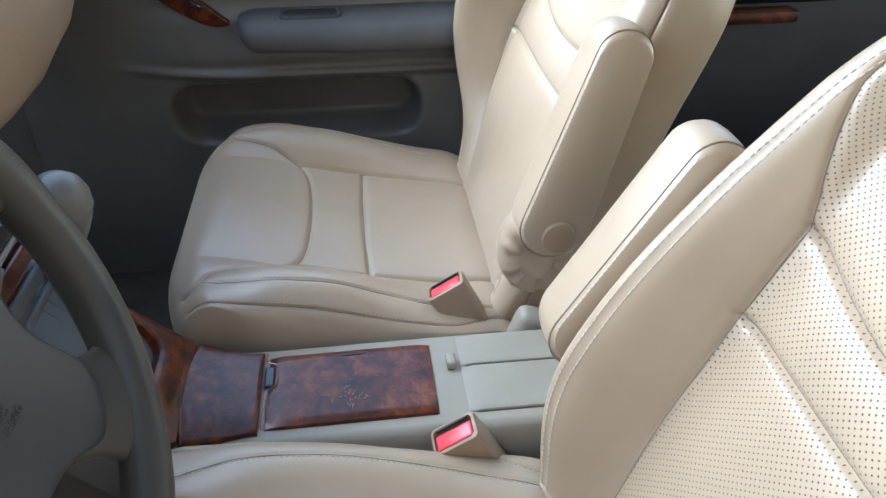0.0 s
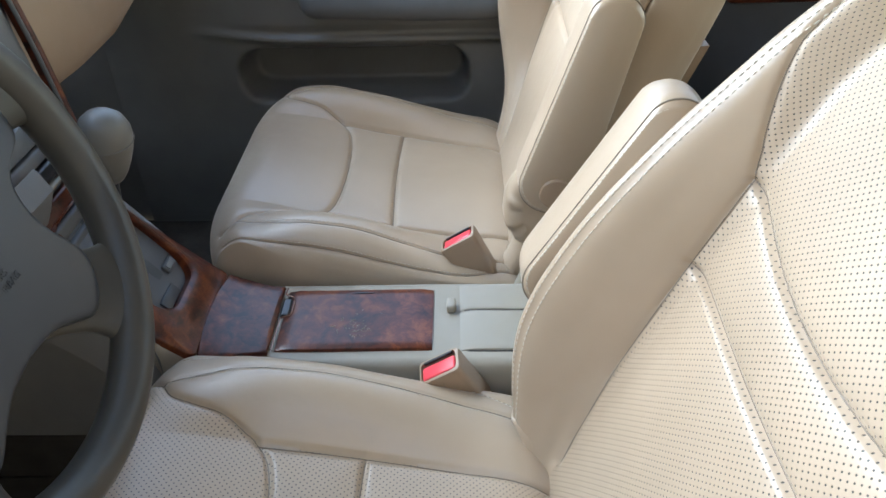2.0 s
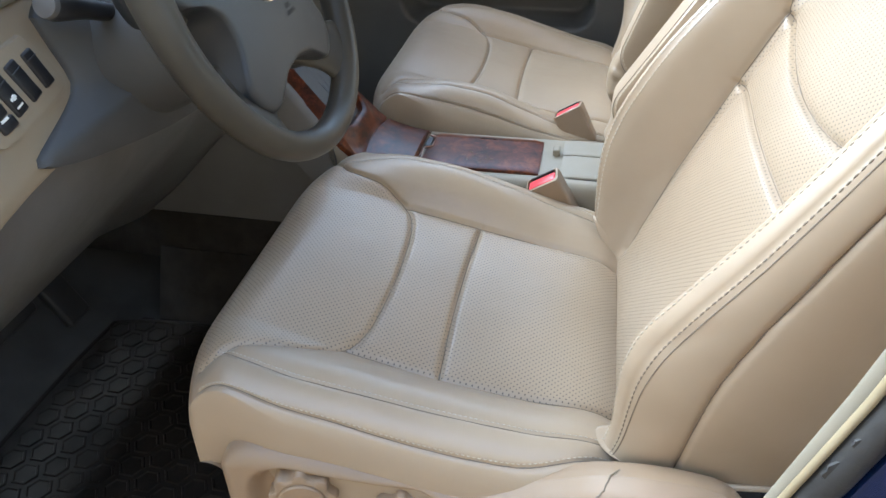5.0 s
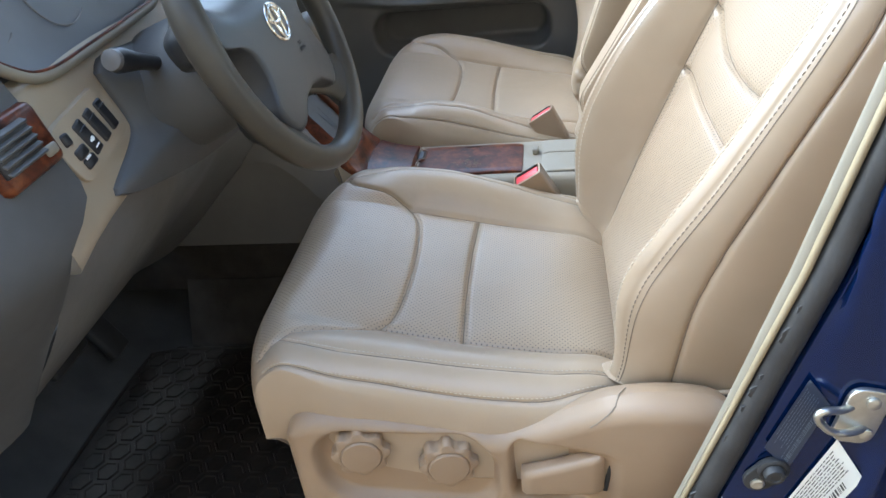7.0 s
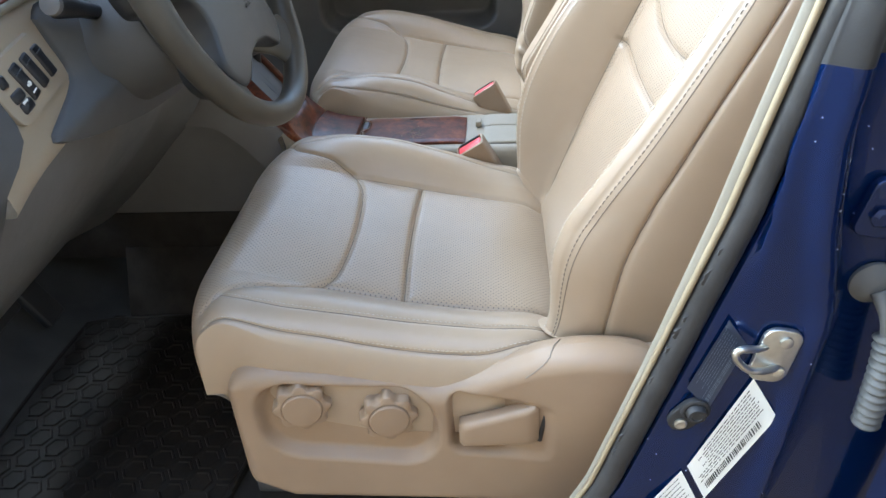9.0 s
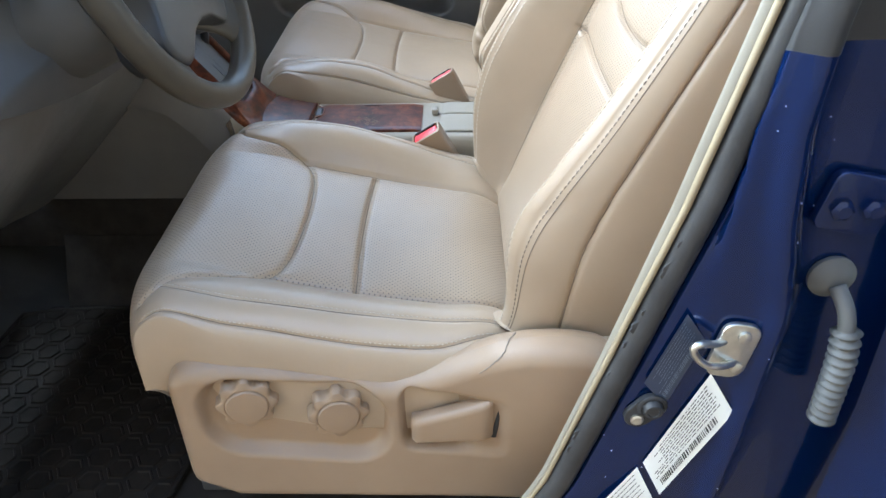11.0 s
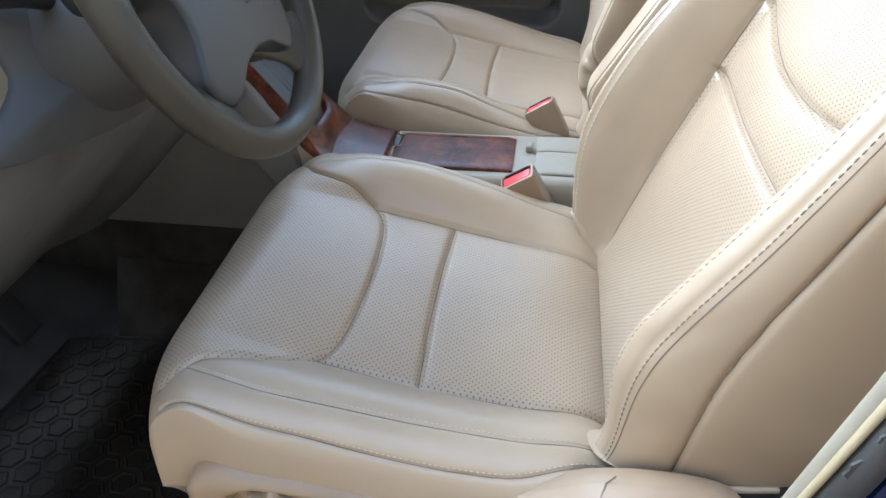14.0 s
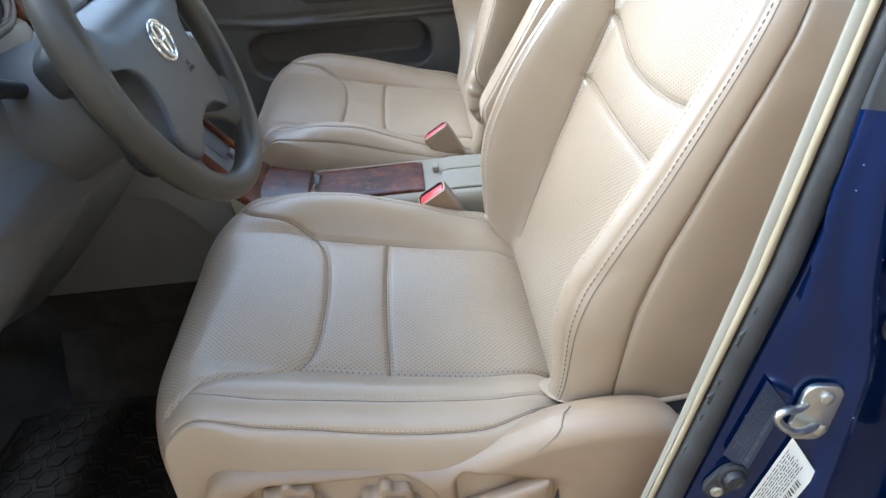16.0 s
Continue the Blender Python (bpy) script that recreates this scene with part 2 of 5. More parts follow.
def rbox(sx, sy, sz, r=0.005, seg=3):
    bm = bmesh.new()
    bmesh.ops.create_cube(bm, size=1)
    for v in bm.verts:
        v.co = Vector((v.co.x * sx, v.co.y * sy, v.co.z * sz))
    bmesh.ops.bevel(bm, geom=bm.edges[:], offset=r, segments=seg, profile=0.5, affect="EDGES")
    bm.verts.index_update()
    vf = (np.array([v.co[:] for v in bm.verts]), [tuple(v.index for v in f.verts) for f in bm.faces])
    bm.free()
    return vf


def rounded(w, h, r, n=6):
    """Outline of a rounded rectangle, 2D."""
    pts = []
    for cx, cy, a0 in ((w / 2 - r, h / 2 - r, 0), (-w / 2 + r, h / 2 - r, 90), (-w / 2 + r, -h / 2 + r, 180), (w / 2 - r, -h / 2 + r, 270)):
        for k in range(n + 1):
            a = radians(a0 + 90 * k / n)
            pts.append((cx + r * math.cos(a), cy + r * math.sin(a)))
    return np.array(pts)


def slab(outline, t, bevel=0.002):
    """A flat plate from a 2D outline in x, y; thickness along z from 0 to t, upper edge rounded."""
    o = np.asarray(outline, float)
    c = o.mean(0)
    d = np.linalg.norm(o - c, axis=1).max()
    rings = [np.c_[o, 0 * o[:, 0]], np.c_[o, 0 * o[:, 0] + t - bevel]]
    for a in (30, 60, 90):
        k = 1 - bevel * (1 - math.cos(radians(a))) / d
        rings.append(np.c_[c + (o - c) * k, 0 * o[:, 0] + t - bevel + bevel * math.sin(radians(a))])
    return loft(rings)


def smooth01(x, a, b):
    t = np.clip((np.asarray(x, float) - a) / (b - a), 0, 1)
    return t * t * (3 - 2 * t)


def dist_polyline(P, Q, line):
    """Distance of points (P, Q) to a polyline."""
    best = np.full(P.shape, 9.0)
    for (ax, ay), (bx, by) in zip(line[:-1], line[1:]):
        dx, dy = bx - ax, by - ay
        L = dx * dx + dy * dy + 1e-12
        t = np.clip(((P - ax) * dx + (Q - ay) * dy) / L, 0, 1)
        best = np.minimum(best, np.hypot(P - ax - t * dx, Q - ay - t * dy))
    return best


def normals(G, wrap=False):
    du = np.gradient(G, axis=0)
    dv = (np.roll(G, -1, 1) - np.roll(G, 1, 1)) if wrap else np.gradient(G, axis=1)
    n = np.cross(du, dv)
    return n / (np.linalg.norm(n, axis=2, keepdims=True) + 1e-12)


def split_grid(G, ids, names, parent, mats, uvs, labels, flip, wrap=False):
    """Parts of one continuous grid, by the id of each face."""
    m, n, _ = G.shape
    flat = G.reshape(-1, 3)
    uv = uvs.reshape(-1, 2)
    faces = np.array(grid_faces(m, n, wrap))
    if flip:
        faces = faces[:, ::-1]
    made = {}
    for k, nm in enumerate(names):
        f = faces[ids.ravel() == k]
        if len(f) == 0:
            continue
        used, inv = np.unique(f, return_inverse=True)
        made[k] = part(nm, (flat[used], inv.reshape(f.shape)), mats[k], parent, labels[k], uv=uv[used], sharp=0)
    return made


def seam_tube(G, NRM, P, Q, line, r=0.0007, lift=0.0):
    """A thin seam thread that lies in a groove of the surface."""
    line = np.asarray(line, float)
    s = arc(line)
    pr, qc = P[:, 0], Q[0]
    pts = []
    for d in np.arange(0, s[-1], 0.003):
        i = np.clip(np.interp(np.interp(d, s, line[:, 0]), pr, np.arange(len(pr))), 0, len(pr) - 1.001)
        j = np.clip(np.interp(np.interp(d, s, line[:, 1]), qc, np.arange(len(qc))), 0, len(qc) - 1.001)
        i0, j0 = int(i), int(j)
        a, b = i - i0, j - j0
        pts.append((1 - a) * (1 - b) * G[i0, j0] + (1 - a) * b * G[i0, j0 + 1] + a * (1 - b) * G[i0 + 1, j0] + a * b * G[i0 + 1, j0 + 1] + lift * NRM[i0, j0])
    return tube(pts, r, 6)


def stitches(G, NRM, P, Q, line, pitch, r, lift=0.0006, length=0.62):
    """Short thread segments along a line given in the surface's own coordinates."""
    line = np.asarray(line, float)
    s = arc(line)
    k = np.arange(pitch / 2, s[-1], pitch)
    vs, fs = [], []
    pr, qc = P[:, 0], Q[0]

    def at(p, q):
        i = np.clip(np.interp(p, pr, np.arange(len(pr))), 0, len(pr) - 1.001)
        j = np.clip(np.interp(q, qc, np.arange(len(qc))), 0, len(qc) - 1.001)
        i0, j0 = int(i), int(j)
        a, b = i - i0, j - j0
        w = ((1 - a) * (1 - b), (1 - a) * b, a * (1 - b), a * b)
        c = (G[i0, j0], G[i0, j0 + 1], G[i0 + 1, j0], G[i0 + 1, j0 + 1])
        return sum(x * y for x, y in zip(w, c)), NRM[i0, j0]

    for d in k:
        ends = []
        for dd in (-0.5, 0.0, 0.5):
            u = np.clip(d + dd * pitch * length, 0, s[-1])
            pt, nn = at(np.interp(u, s, line[:, 0]), np.interp(u, s, line[:, 1]))
            ends.append(pt + nn * (lift if dd == 0 else -0.0002))
        v, f = tube(ends, (r * 0.7, r, r * 0.7), 5)
        fs += [tuple(i + len(vs) * len(v) for i in q) for q in f]
        vs.append(v)
    return np.vstack(vs), fs


# ---------------------------------------------------------------- setting: ground, car shell
def box_vf(x0, x1, y0, y1, z0, z1, r=0.004):
    return moved(rbox(x1 - x0, y1 - y0, z1 - z0, min(r, (x1 - x0) / 3, (y1 - y0) / 3, (z1 - z0) / 3), 2), pose((x0 + x1) / 2, (y0 + y1) / 2, (z0 + z1) / 2))


def structure(name, vf, mat, label, category, **k):
    return lone(name, vf, mat, label, category, kind="structure", **k)


# the ground serves as a warm reflector through its brown colour
structure("ground", sheet([[(x, y, 0.0) for y in np.linspace(-400, 400, 21)] for x in np.linspace(-400, 400, 21)]), CONCRETE, "ground under the car, coloured warm brown to bounce light", "ground")

# added wall, out of view: cuts blue sky, bounces warm light onto the seat
structure("wall_bounce", box_vf(-9.0, 11.0, -4.4, -4.2, 0.0, 4.6), PLASTER, "unseen plaster wall added to bounce warm light into the car", "wall")

# added wall, out of view: keeps the bright horizon out of the backrest's sheen
structure("wall_sky_block", box_vf(-9.0, 11.0, 4.0, 4.2, 0.0, 2.5), PAINTED_WALL, "unseen grey wall added to block low sky on the far side", "wall")

FLOOR = 0.46
# cabin floor with a raised tunnel along the middle
ys = np.r_[np.linspace(-0.74, -0.16, 8), np.linspace(-0.13, 0.13, 9), np.linspace(0.16, 0.74, 8)]
xs = np.linspace(-0.62, 1.6, 40)
structure("floor", sheet([[(x, y, FLOOR + 0.13 * float(1 - smooth01(abs(y), 0.10, 0.16))) for y in ys] for x in xs]), CARPET, "dark charcoal carpet of the cabin floor", "floor")
# toe board and firewall
prof = cr([(-0.62, FLOOR), (-0.72, FLOOR + 0.02), (-0.86, 0.60), (-0.95, 0.80), (-0.97, 1.00)], 24)
structure("wall_front", sheet([[(x, y, z) for y in np.linspace(-0.74, 0.74, 20)] for x, z in prof]), CARPET_GREY, "dark carpeted toe board below the dashboard", "footwell wall")
structure("wall_kick_driver", box_vf(-1.02, -0.56, -0.775, -0.735, FLOOR - 0.02, 1.22), CHARCOAL, "dark plastic kick panel beside the footwell", "kick panel")
structure("wall_kick_passenger", box_vf(-0.98, -0.60, 0.746, 0.775, FLOOR - 0.02, 1.02), CHARCOAL_DOOR, "dark plastic kick panel beside the footwell", "kick panel")
structure("door_sill", box_vf(-0.78, 0.34, -0.80, -0.662, 0.36, FLOOR + 0.035, 0.016), TAUPE, "scuffed taupe plastic door sill strip", "door sill")

# roof and upper shell, out of view, with open window bands
roof_rows = [[(x, y, 1.66 + 0.04 * (1 - (y / 0.75) ** 2) + 0.03 * (1 - ((x - 0.6) / 1.5) ** 2)) for y in np.linspace(-0.64, 0.69, 12)] for x in np.linspace(-0.30, 2.1, 12)]
structure("ceiling", sheet(roof_rows), HEADLINER, "pale fabric headliner under the car roof", "headliner")
structure("wall_rear", box_vf(2.0, 2.06, -0.75, 0.75, 0.4, 1.15), GREIGE, "plain rear wall of the cabin", "wall")


# ---------------------------------------------------------------- seats
def build_seat(s, yc, name, label, powered):
    """A front seat in leather covers. s: +1 where +y is inboard, -1 for the other side."""
    root = thing(name, (0.0, yc, FLOOR), label, "car seat", group="front seats")

    # --- cushion
    prof = cr([(-0.205, 0.690), (-0.242, 0.696), (-0.264, 0.714), (-0.277, 0.742), (-0.281, 0.775), (-0.270, 0.810), (-0.240, 0.831), (-0.195, 0.827), (-0.10, 0.803), (0.0, 0.780), (0.10, 0.764), (0.165, 0.757), (0.198, 0.742), (0.225, 0.716), (0.27, 0.70)], 330)
    half = cr([(0.0, 0.0), (0.08, 0.001), (0.145, 0.004), (0.160, 0.008), (0.185, 0.024), (0.210, 0.034), (0.235, 0.034), (0.258, 0.024), (0.272, 0.004), (0.279, -0.03), (0.279, -0.07), (0.274, -0.12)], 180)
    cross = np.vstack([half[::-1][:-1] * (-1, 1), half])
    hq = arc(half)
    q = np.r_[-hq[::-1][:-1], hq]
    p = arc(prof)
    top = np.argmax(prof[:, 1])
    pk = p[top]

    def px(x):
        return float(np.interp(x, prof[top - 44:, 0], p[top - 44:]))

    def qw(w):
        return float(np.sign(w) * np.interp(abs(w), half[:142, 0], hq[:142]))

    m, n = len(p), len(q)
    X, Z = prof[:, 0][:, None], prof[:, 1][:, None]
    W, D = cross[:, 0][None], cross[:, 1][None]
    f = 1 - smooth01(X, -0.26, -0.12)
    stations = [-0.29, -0.262, -0.235, -0.19, -0.13, -0.04, 0.05, 0.10, 0.20, 0.30]
    amp_in = np.interp(X, stations, [0.0, 0.03, 0.09, 0.28, 0.62, 0.80, 0.60, 0.38, 0.10, 0.0] if powered else [0.0, 0.02, 0.06, 0.20, 0.62, 0.78, 0.42, 0.20, 0.04, 0.0])
    amp_out = np.interp(X, stations, [0.0, 0.05, 0.2, 0.4, 0.7, 0.95, 1.0, 1.0, 0.95, 0.9])
    if not powered:
        amp_out = np.interp(X, stations, [0.0, 0.05, 0.25, 0.7, 1.15, 1.2, 0.85, 0.55, 0.2, 0.05])
    amp = np.where(W > 0, 1.75 * amp_in, amp_out)
    amp = amp * np.where(p[:, None] < pk - 0.03, 0.30, 1.0)
    amp = np.apply_along_axis(lambda a: np.convolve(np.pad(a, 14, mode="edge"), np.ones(29) / 29, "valid"), 0, amp)
    k = 1 - 0.045 * f - 0.06 * smooth01(X, 0.10, 0.26)
    pull = 0.038 * f * np.clip((np.abs(W) - 0.13) / 0.15, 0, 1) ** 2.2
    crown = 0.008 * np.cos(np.clip(W / 0.155, -1, 1) * np.pi / 2) * smooth01(X, -0.25, -0.2) * (1 - smooth01(X, 0.1, 0.2))
    G = np.stack([X + pull + 0 * W, yc + s * W * k, np.maximum(Z + np.where(D > 0, D * amp, D) + crown, 0.665 + 0.055 * (1 - smooth01(X, -0.272, -0.205)))], 2)
    P, Q = p[:, None] + 0 * q[None], q[None] + 0 * p[:, None]
    N = normals(G) * s

    fc = np.array([(-0.262, 0.238), (-0.235, 0.222), (-0.213, 0.203), (-0.18, 0.188), (-0.148, 0.176), (-0.124, 0.162), (-0.100, 0.145), (-0.086, 0.10), (-0.080, 0.0)])
    curve = np.vstack([fc[:-1] * (1, -1), fc[::-1]])
    fine = cr(curve, 80)
    front_line = [(px(x), qw(w)) for x, w in fine]
    edges = [[(px(x), qw(sg * w)) for x, w in ((-0.108, 0.152), (0.0, 0.154), (0.10, 0.152), (0.26, 0.146))] for sg in (-1, 1)]
    cross_line = [(px(0.0 + 0.004 * (w / 0.15) ** 2), qw(w)) for w in np.linspace(-0.154, 0.154, 15)]
    ridge = [[(px(x), sg * v) for x, v in ((-0.235, qw(0.222)), (-0.20, qw(0.226)), (-0.12, qw(0.231)), (0.0, qw(0.232)), (0.12, qw(0.228)), (0.25, qw(0.222)))] for sg in (-1, 1)]
    low = [[(px(x), sg * v) for x, v in ((-0.262, hq[121]), (-0.20, hq[119]), (-0.10, hq[119]), (0.0, hq[120]), (0.10, hq[118]), (0.17, hq[110]), (0.25, hq[102]))] for sg in (-1, 1)]
    low = [cr(l, 40) for l in low]
    ridge = [cr(l, 40) for l in ridge]
    off = np.zeros((m, n))
    for line, dep, wid in [(front_line, 0.0052, 0.0042), (cross_line, 0.0058, 0.0045)] + [(e, 0.0050, 0.0042) for e in edges] + [(e, 0.0022, 0.0028) for e in ridge] + [(e, 0.0028, 0.0028) for e in (low if powered else low[1:])]:
        d = dist_polyline(P, Q, line)
        off = np.minimum(off, -0.7 * dep * np.exp(-((d / (0.8 * wid)) ** 2)) - 0.75 * dep * np.exp(-d / 0.011))
    # pulls and slack in the cover
    rng = np.random.RandomState(4 if s > 0 else 9)
    for _ in range(26):
        cp, cq = rng.uniform(p[0], p[-1]), rng.choice([-1, 1]) * rng.uniform(0.17, hq[-1])
        a, ln, wd = rng.uniform(-0.5, 0.5), rng.uniform(0.02, 0.06), rng.uniform(0.005, 0.012)
        u, v = (P - cp) * math.cos(a) + (Q - cq) * math.sin(a), -(P - cp) * math.sin(a) + (Q - cq) * math.cos(a)
        off += rng.uniform(-0.0013, 0.0010) * np.exp(-((u / ln) ** 2) - (v / wd) ** 2)
    G = G + N * off[..., None]
    N = normals(G) * s

    xc = (X[:-1] + X[1:]) / 2 + 0 * W[:, :-1]
    wc = np.abs(np.interp((q[:-1] + q[1:]) / 2, q, cross[:, 0]))[None] + 0 * xc
    qc = np.abs((q[:-1] + q[1:]) / 2)[None] + 0 * xc
    sg = np.sign((q[:-1] + q[1:]) / 2)[None] + 0 * xc
    on_top = ((p[:-1] + p[1:]) / 2)[:, None] + 0 * wc > pk - 0.04
    order = np.argsort(fc[:, 1])
    xcurve = np.interp(wc, fc[order][:, 1], fc[order][:, 0])
    lowq = np.interp((p[:-1] + p[1:]) / 2, [a for a, b in low[1]], [b for a, b in low[1]])[:, None] + 0 * wc
    edge_w = np.interp(xc, [-0.108, 0.0, 0.10, 0.26], [0.152, 0.154, 0.152, 0.146])
    ids = np.where(qc > lowq, np.where(sg < 0, 5, 6), np.where(sg < 0, 3, 4))
    ids = np.where(on_top & (wc < edge_w) & (xc >= xcurve), np.where(xc < 0.0 + 0.004 * (wc / 0.15) ** 2, 1, 2), ids)
    ids = np.where((wc < 0.238) & (xc < xcurve), 0, ids)
    ids = np.where(~on_top, np.where(wc < 0.232, 0, np.where(sg < 0, 5, 6)), ids)
    uvs = np.stack([P, Q], 2)
    cushion = part("cushion", box_vf(-0.14, 0.22, yc - 0.20, yc + 0.20, 0.58, 0.70, 0.02), BEIGE, root)
    split_grid(G, ids, ("front_panel", "middle_panel", "rear_panel", "bolster", "bolster", "skirt", "skirt"), cushion, (LEATHER_PERF if powered else LEATHER_FAINT,) * 3 + (LEATHER,) * 4, uvs,
               ("perforated beige leather panel",) * 3 + ("plain beige leather bolster",) * 2 + ("", ""), s > 0)
    for l in (front_line, cross_line, *edges, *(low if powered else low[1:]), *ridge):
        part("seam", seam_tube(G, N, P, Q, l), SEAM, cushion, "dark seam line")
    sv = []
    for l in (low + ridge if powered else low[1:] + ridge):
        l2 = l.copy()
        l2[:, 1] -= 0.004 * np.sign(l2[:, 1])
        sv.append(stitches(G, N, P, Q, l2, 0.0056, 0.00065))
    part("stitching", joined(*sv), THREAD, cushion, "beige thread stitching", kind="stuff")

    # --- backrest
    spine = cr([(0.222, 0.700), (0.203, 0.715), (0.204, 0.745), (0.228, 0.80), (0.269, 0.89), (0.322, 1.008), (0.361, 1.098), (0.403, 1.19), (0.442, 1.28), (0.470, 1.345)], 320)
    ps = arc(spine)
    tan = np.gradient(spine, axis=0)
    ang = np.arctan2(0.42, 0.907)
    hw = cr([(0.0, 0.0), (0.09, 0.0005), (0.160, 0.002), (0.182, 0.006), (0.196, 0.030), (0.211, 0.058), (0.226, 0.069), (0.240, 0.062), (0.251, 0.044), (0.258, 0.018), (0.260, -0.012), (0.259, -0.05), (0.253, -0.10), (0.236, -0.135), (0.18, -0.150), (0.0, -0.155)], 280)
    hs = arc(hw)
    qs = np.r_[-hs[::-1][:-1], hs]
    ring = np.vstack([hw[::-1][:-1] * (-1, 1), hw])
    zf = spine[:, 1][:, None]
    heights = [0.70, 0.79, 0.84, 0.89, 0.95, 1.01, 1.09, 1.16, 1.21, 1.30, 1.36]
    full = [0.3, 1.0, 1.38, 1.55, 1.55, 1.45, 1.15, 0.80, 0.62, 0.4, 0.2]
    worn = [0.3, 0.5, 0.92, 1.25, 1.16, 0.98, 0.82, 0.75, 0.68, 0.45, 0.25]
    fresh = [0.3, 0.45, 0.75, 1.02, 1.16, 1.24, 1.15, 1.0, 0.82, 0.5, 0.25]
    sm = lambda v: np.convolve(np.pad(np.interp(zf[:, 0], heights, v), 15, mode="edge"), np.ones(31) / 31, "valid")[:, None]
    ampb = np.where(ring[:, 0][None] > 0, sm(full if powered else fresh) * (1.0 if powered else 0.55), sm(worn if powered else [0.1, 0.12, 0.3, 0.75, 1.25, 1.55, 1.5, 1.2, 0.8, 0.45, 0.2]))
    shut = np.sqrt(np.clip(1 - ((zf - 1.25) / 0.105).clip(0, 1) ** 2, 0.02, 1)) * np.sqrt(np.clip(1 - ((0.80 - zf) / 0.105).clip(0, 1) ** 2 * 0.55, 0.05, 1))
    wide = (0.93 + 0.07 * smooth01(zf, 0.74, 0.90)) * sm([1.0, 1.0, 1.0, 1.0, 1.0, 1.0, 1.0, 1.0, 0.965, 0.72, 0.34])
    dn = ring[:, 1][None]
    dn = np.where(dn > 0, dn * ampb, dn)
    dn = np.where(ring[:, 1][None] < 0, ring[:, 1][None] * (0.5 + 0.5 * shut) * (1.0 if powered else 0.58), dn)
    belly = 0.012 * np.exp(-((zf - 0.98) / 0.12) ** 2) * np.cos(np.clip(ring[:, 0] / 0.17, -1, 1) * np.pi / 2)[None] * (dn > -0.02)
    dn = dn + belly
    if not powered:
        wide = np.where(ring[:, 0][None] < 0, 0.82 + 0.40 * smooth01(zf, 0.72, 0.92) - 0.48 * smooth01(zf, 0.95, 1.30), wide)
    Wb = ring[:, 0][None] * wide * (0.75 + 0.25 * shut)
    B = np.stack([spine[:, 0][:, None] - dn * math.cos(ang), yc + s * Wb, zf + dn * math.sin(ang)], 2)
    floor_z = 0.70 + (0.086 if powered else 0.02) * smooth01(np.abs(ring[:, 0]), 0.17, 0.225)[None] + 0 * zf
    B[..., 2] = np.maximum(B[..., 2], floor_z)
    if not powered:
        B[..., 0] -= 0.040 + 0.07 * (B[..., 2] - 1.01)
    Pb, Qb = ps[:, None] + 0 * qs[None], qs[None] + 0 * ps[:, None]
    NB = normals(B) * s

    def pz(z):
        return float(np.interp(z, spine[34:, 1], ps[34:]))

    def qb(w):
        return float(np.sign(w) * np.interp(abs(w), hw[:110, 0], hs[:110]))

    i_r, i_in, i_s = int(np.argmin(np.abs(hw[:, 0] - (0.243 if powered else 0.236)) + 5 * (hw[:, 1] < 0.03))), int(np.argmin(np.abs(hw[:, 0] - 0.219) + 5 * (hw[:, 1] < 0.03))), int(np.argmin(np.abs(hw[:, 1] + 0.004) + 5 * (hw[:, 0] < 0.25)))
    back_edges = [[(pz(z), qb(sgn * w)) for z, w in ((0.72, 0.176), (0.80, 0.178), (0.92, 0.181), (1.008, 0.183), (1.098, 0.184), (1.12, 0.189), (1.16, 0.200), (1.20, 0.212), (1.24, 0.219), (1.34, 0.220))] for sgn in (-1, 1)]
    back_cross = [(pz(1.010), qb(w)) for w in np.linspace(-0.183, 0.183, 15)]
    arc_line = [(pz(1.098 - 0.030 * (1 - (abs(w) / 0.184) ** 2.2)), qb(w)) for w in np.linspace(-0.184, 0.184, 25)]
    seam_r = [[(pz(0.74), sgn * hs[i_]), (pz(1.34), sgn * hs[i_])] for sgn, i_ in ((-1, i_r), (1, i_in))]
    seam_r = [cr(l, 30) for l in seam_r]
    seam_s = [cr([(pz(0.72), sgn * (hs[i_s] + 0.03)), (pz(0.80), sgn * (hs[i_s] + 0.022)), (pz(0.88), sgn * (hs[i_s] - 0.006)), (pz(0.95), sgn * (hs[i_s] - 0.016)), (pz(1.05), sgn * (hs[i_s] - 0.020)), (pz(1.34), sgn * (hs[i_s] - 0.022))], 40) for sgn in (-1, 1)]
    offb = np.zeros(Pb.shape)
    for line, dep, wid in [(back_cross, 0.006, 0.0045), (arc_line, 0.0058, 0.0045)] + [(e, 0.0034, 0.0042) for e in back_edges] + [(e, 0.0012, 0.003) for e in seam_r] + [(e, 0.004, 0.003) for e in seam_s]:
        d = dist_polyline(Pb, Qb, line)
        offb = np.minimum(offb, -0.7 * dep * np.exp(-((d / (0.8 * wid)) ** 2)) - 0.75 * dep * np.exp(-d / 0.011))
    for _ in range(24):
        cp, cq = rng.uniform(ps[0], ps[-1]), rng.choice([-1, 1]) * rng.uniform(0.19, 0.36)
        a, ln, wd = rng.uniform(-0.6, 0.6), rng.uniform(0.02, 0.06), rng.uniform(0.006, 0.014)
        u, v = (Pb - cp) * math.cos(a) + (Qb - cq) * math.sin(a), -(Pb - cp) * math.sin(a) + (Qb - cq) * math.cos(a)
        offb += rng.uniform(-0.0014, 0.0012) * np.exp(-((u / ln) ** 2) - (v / wd) ** 2)
    B = B + NB * offb[..., None]
    NB = normals(B) * s
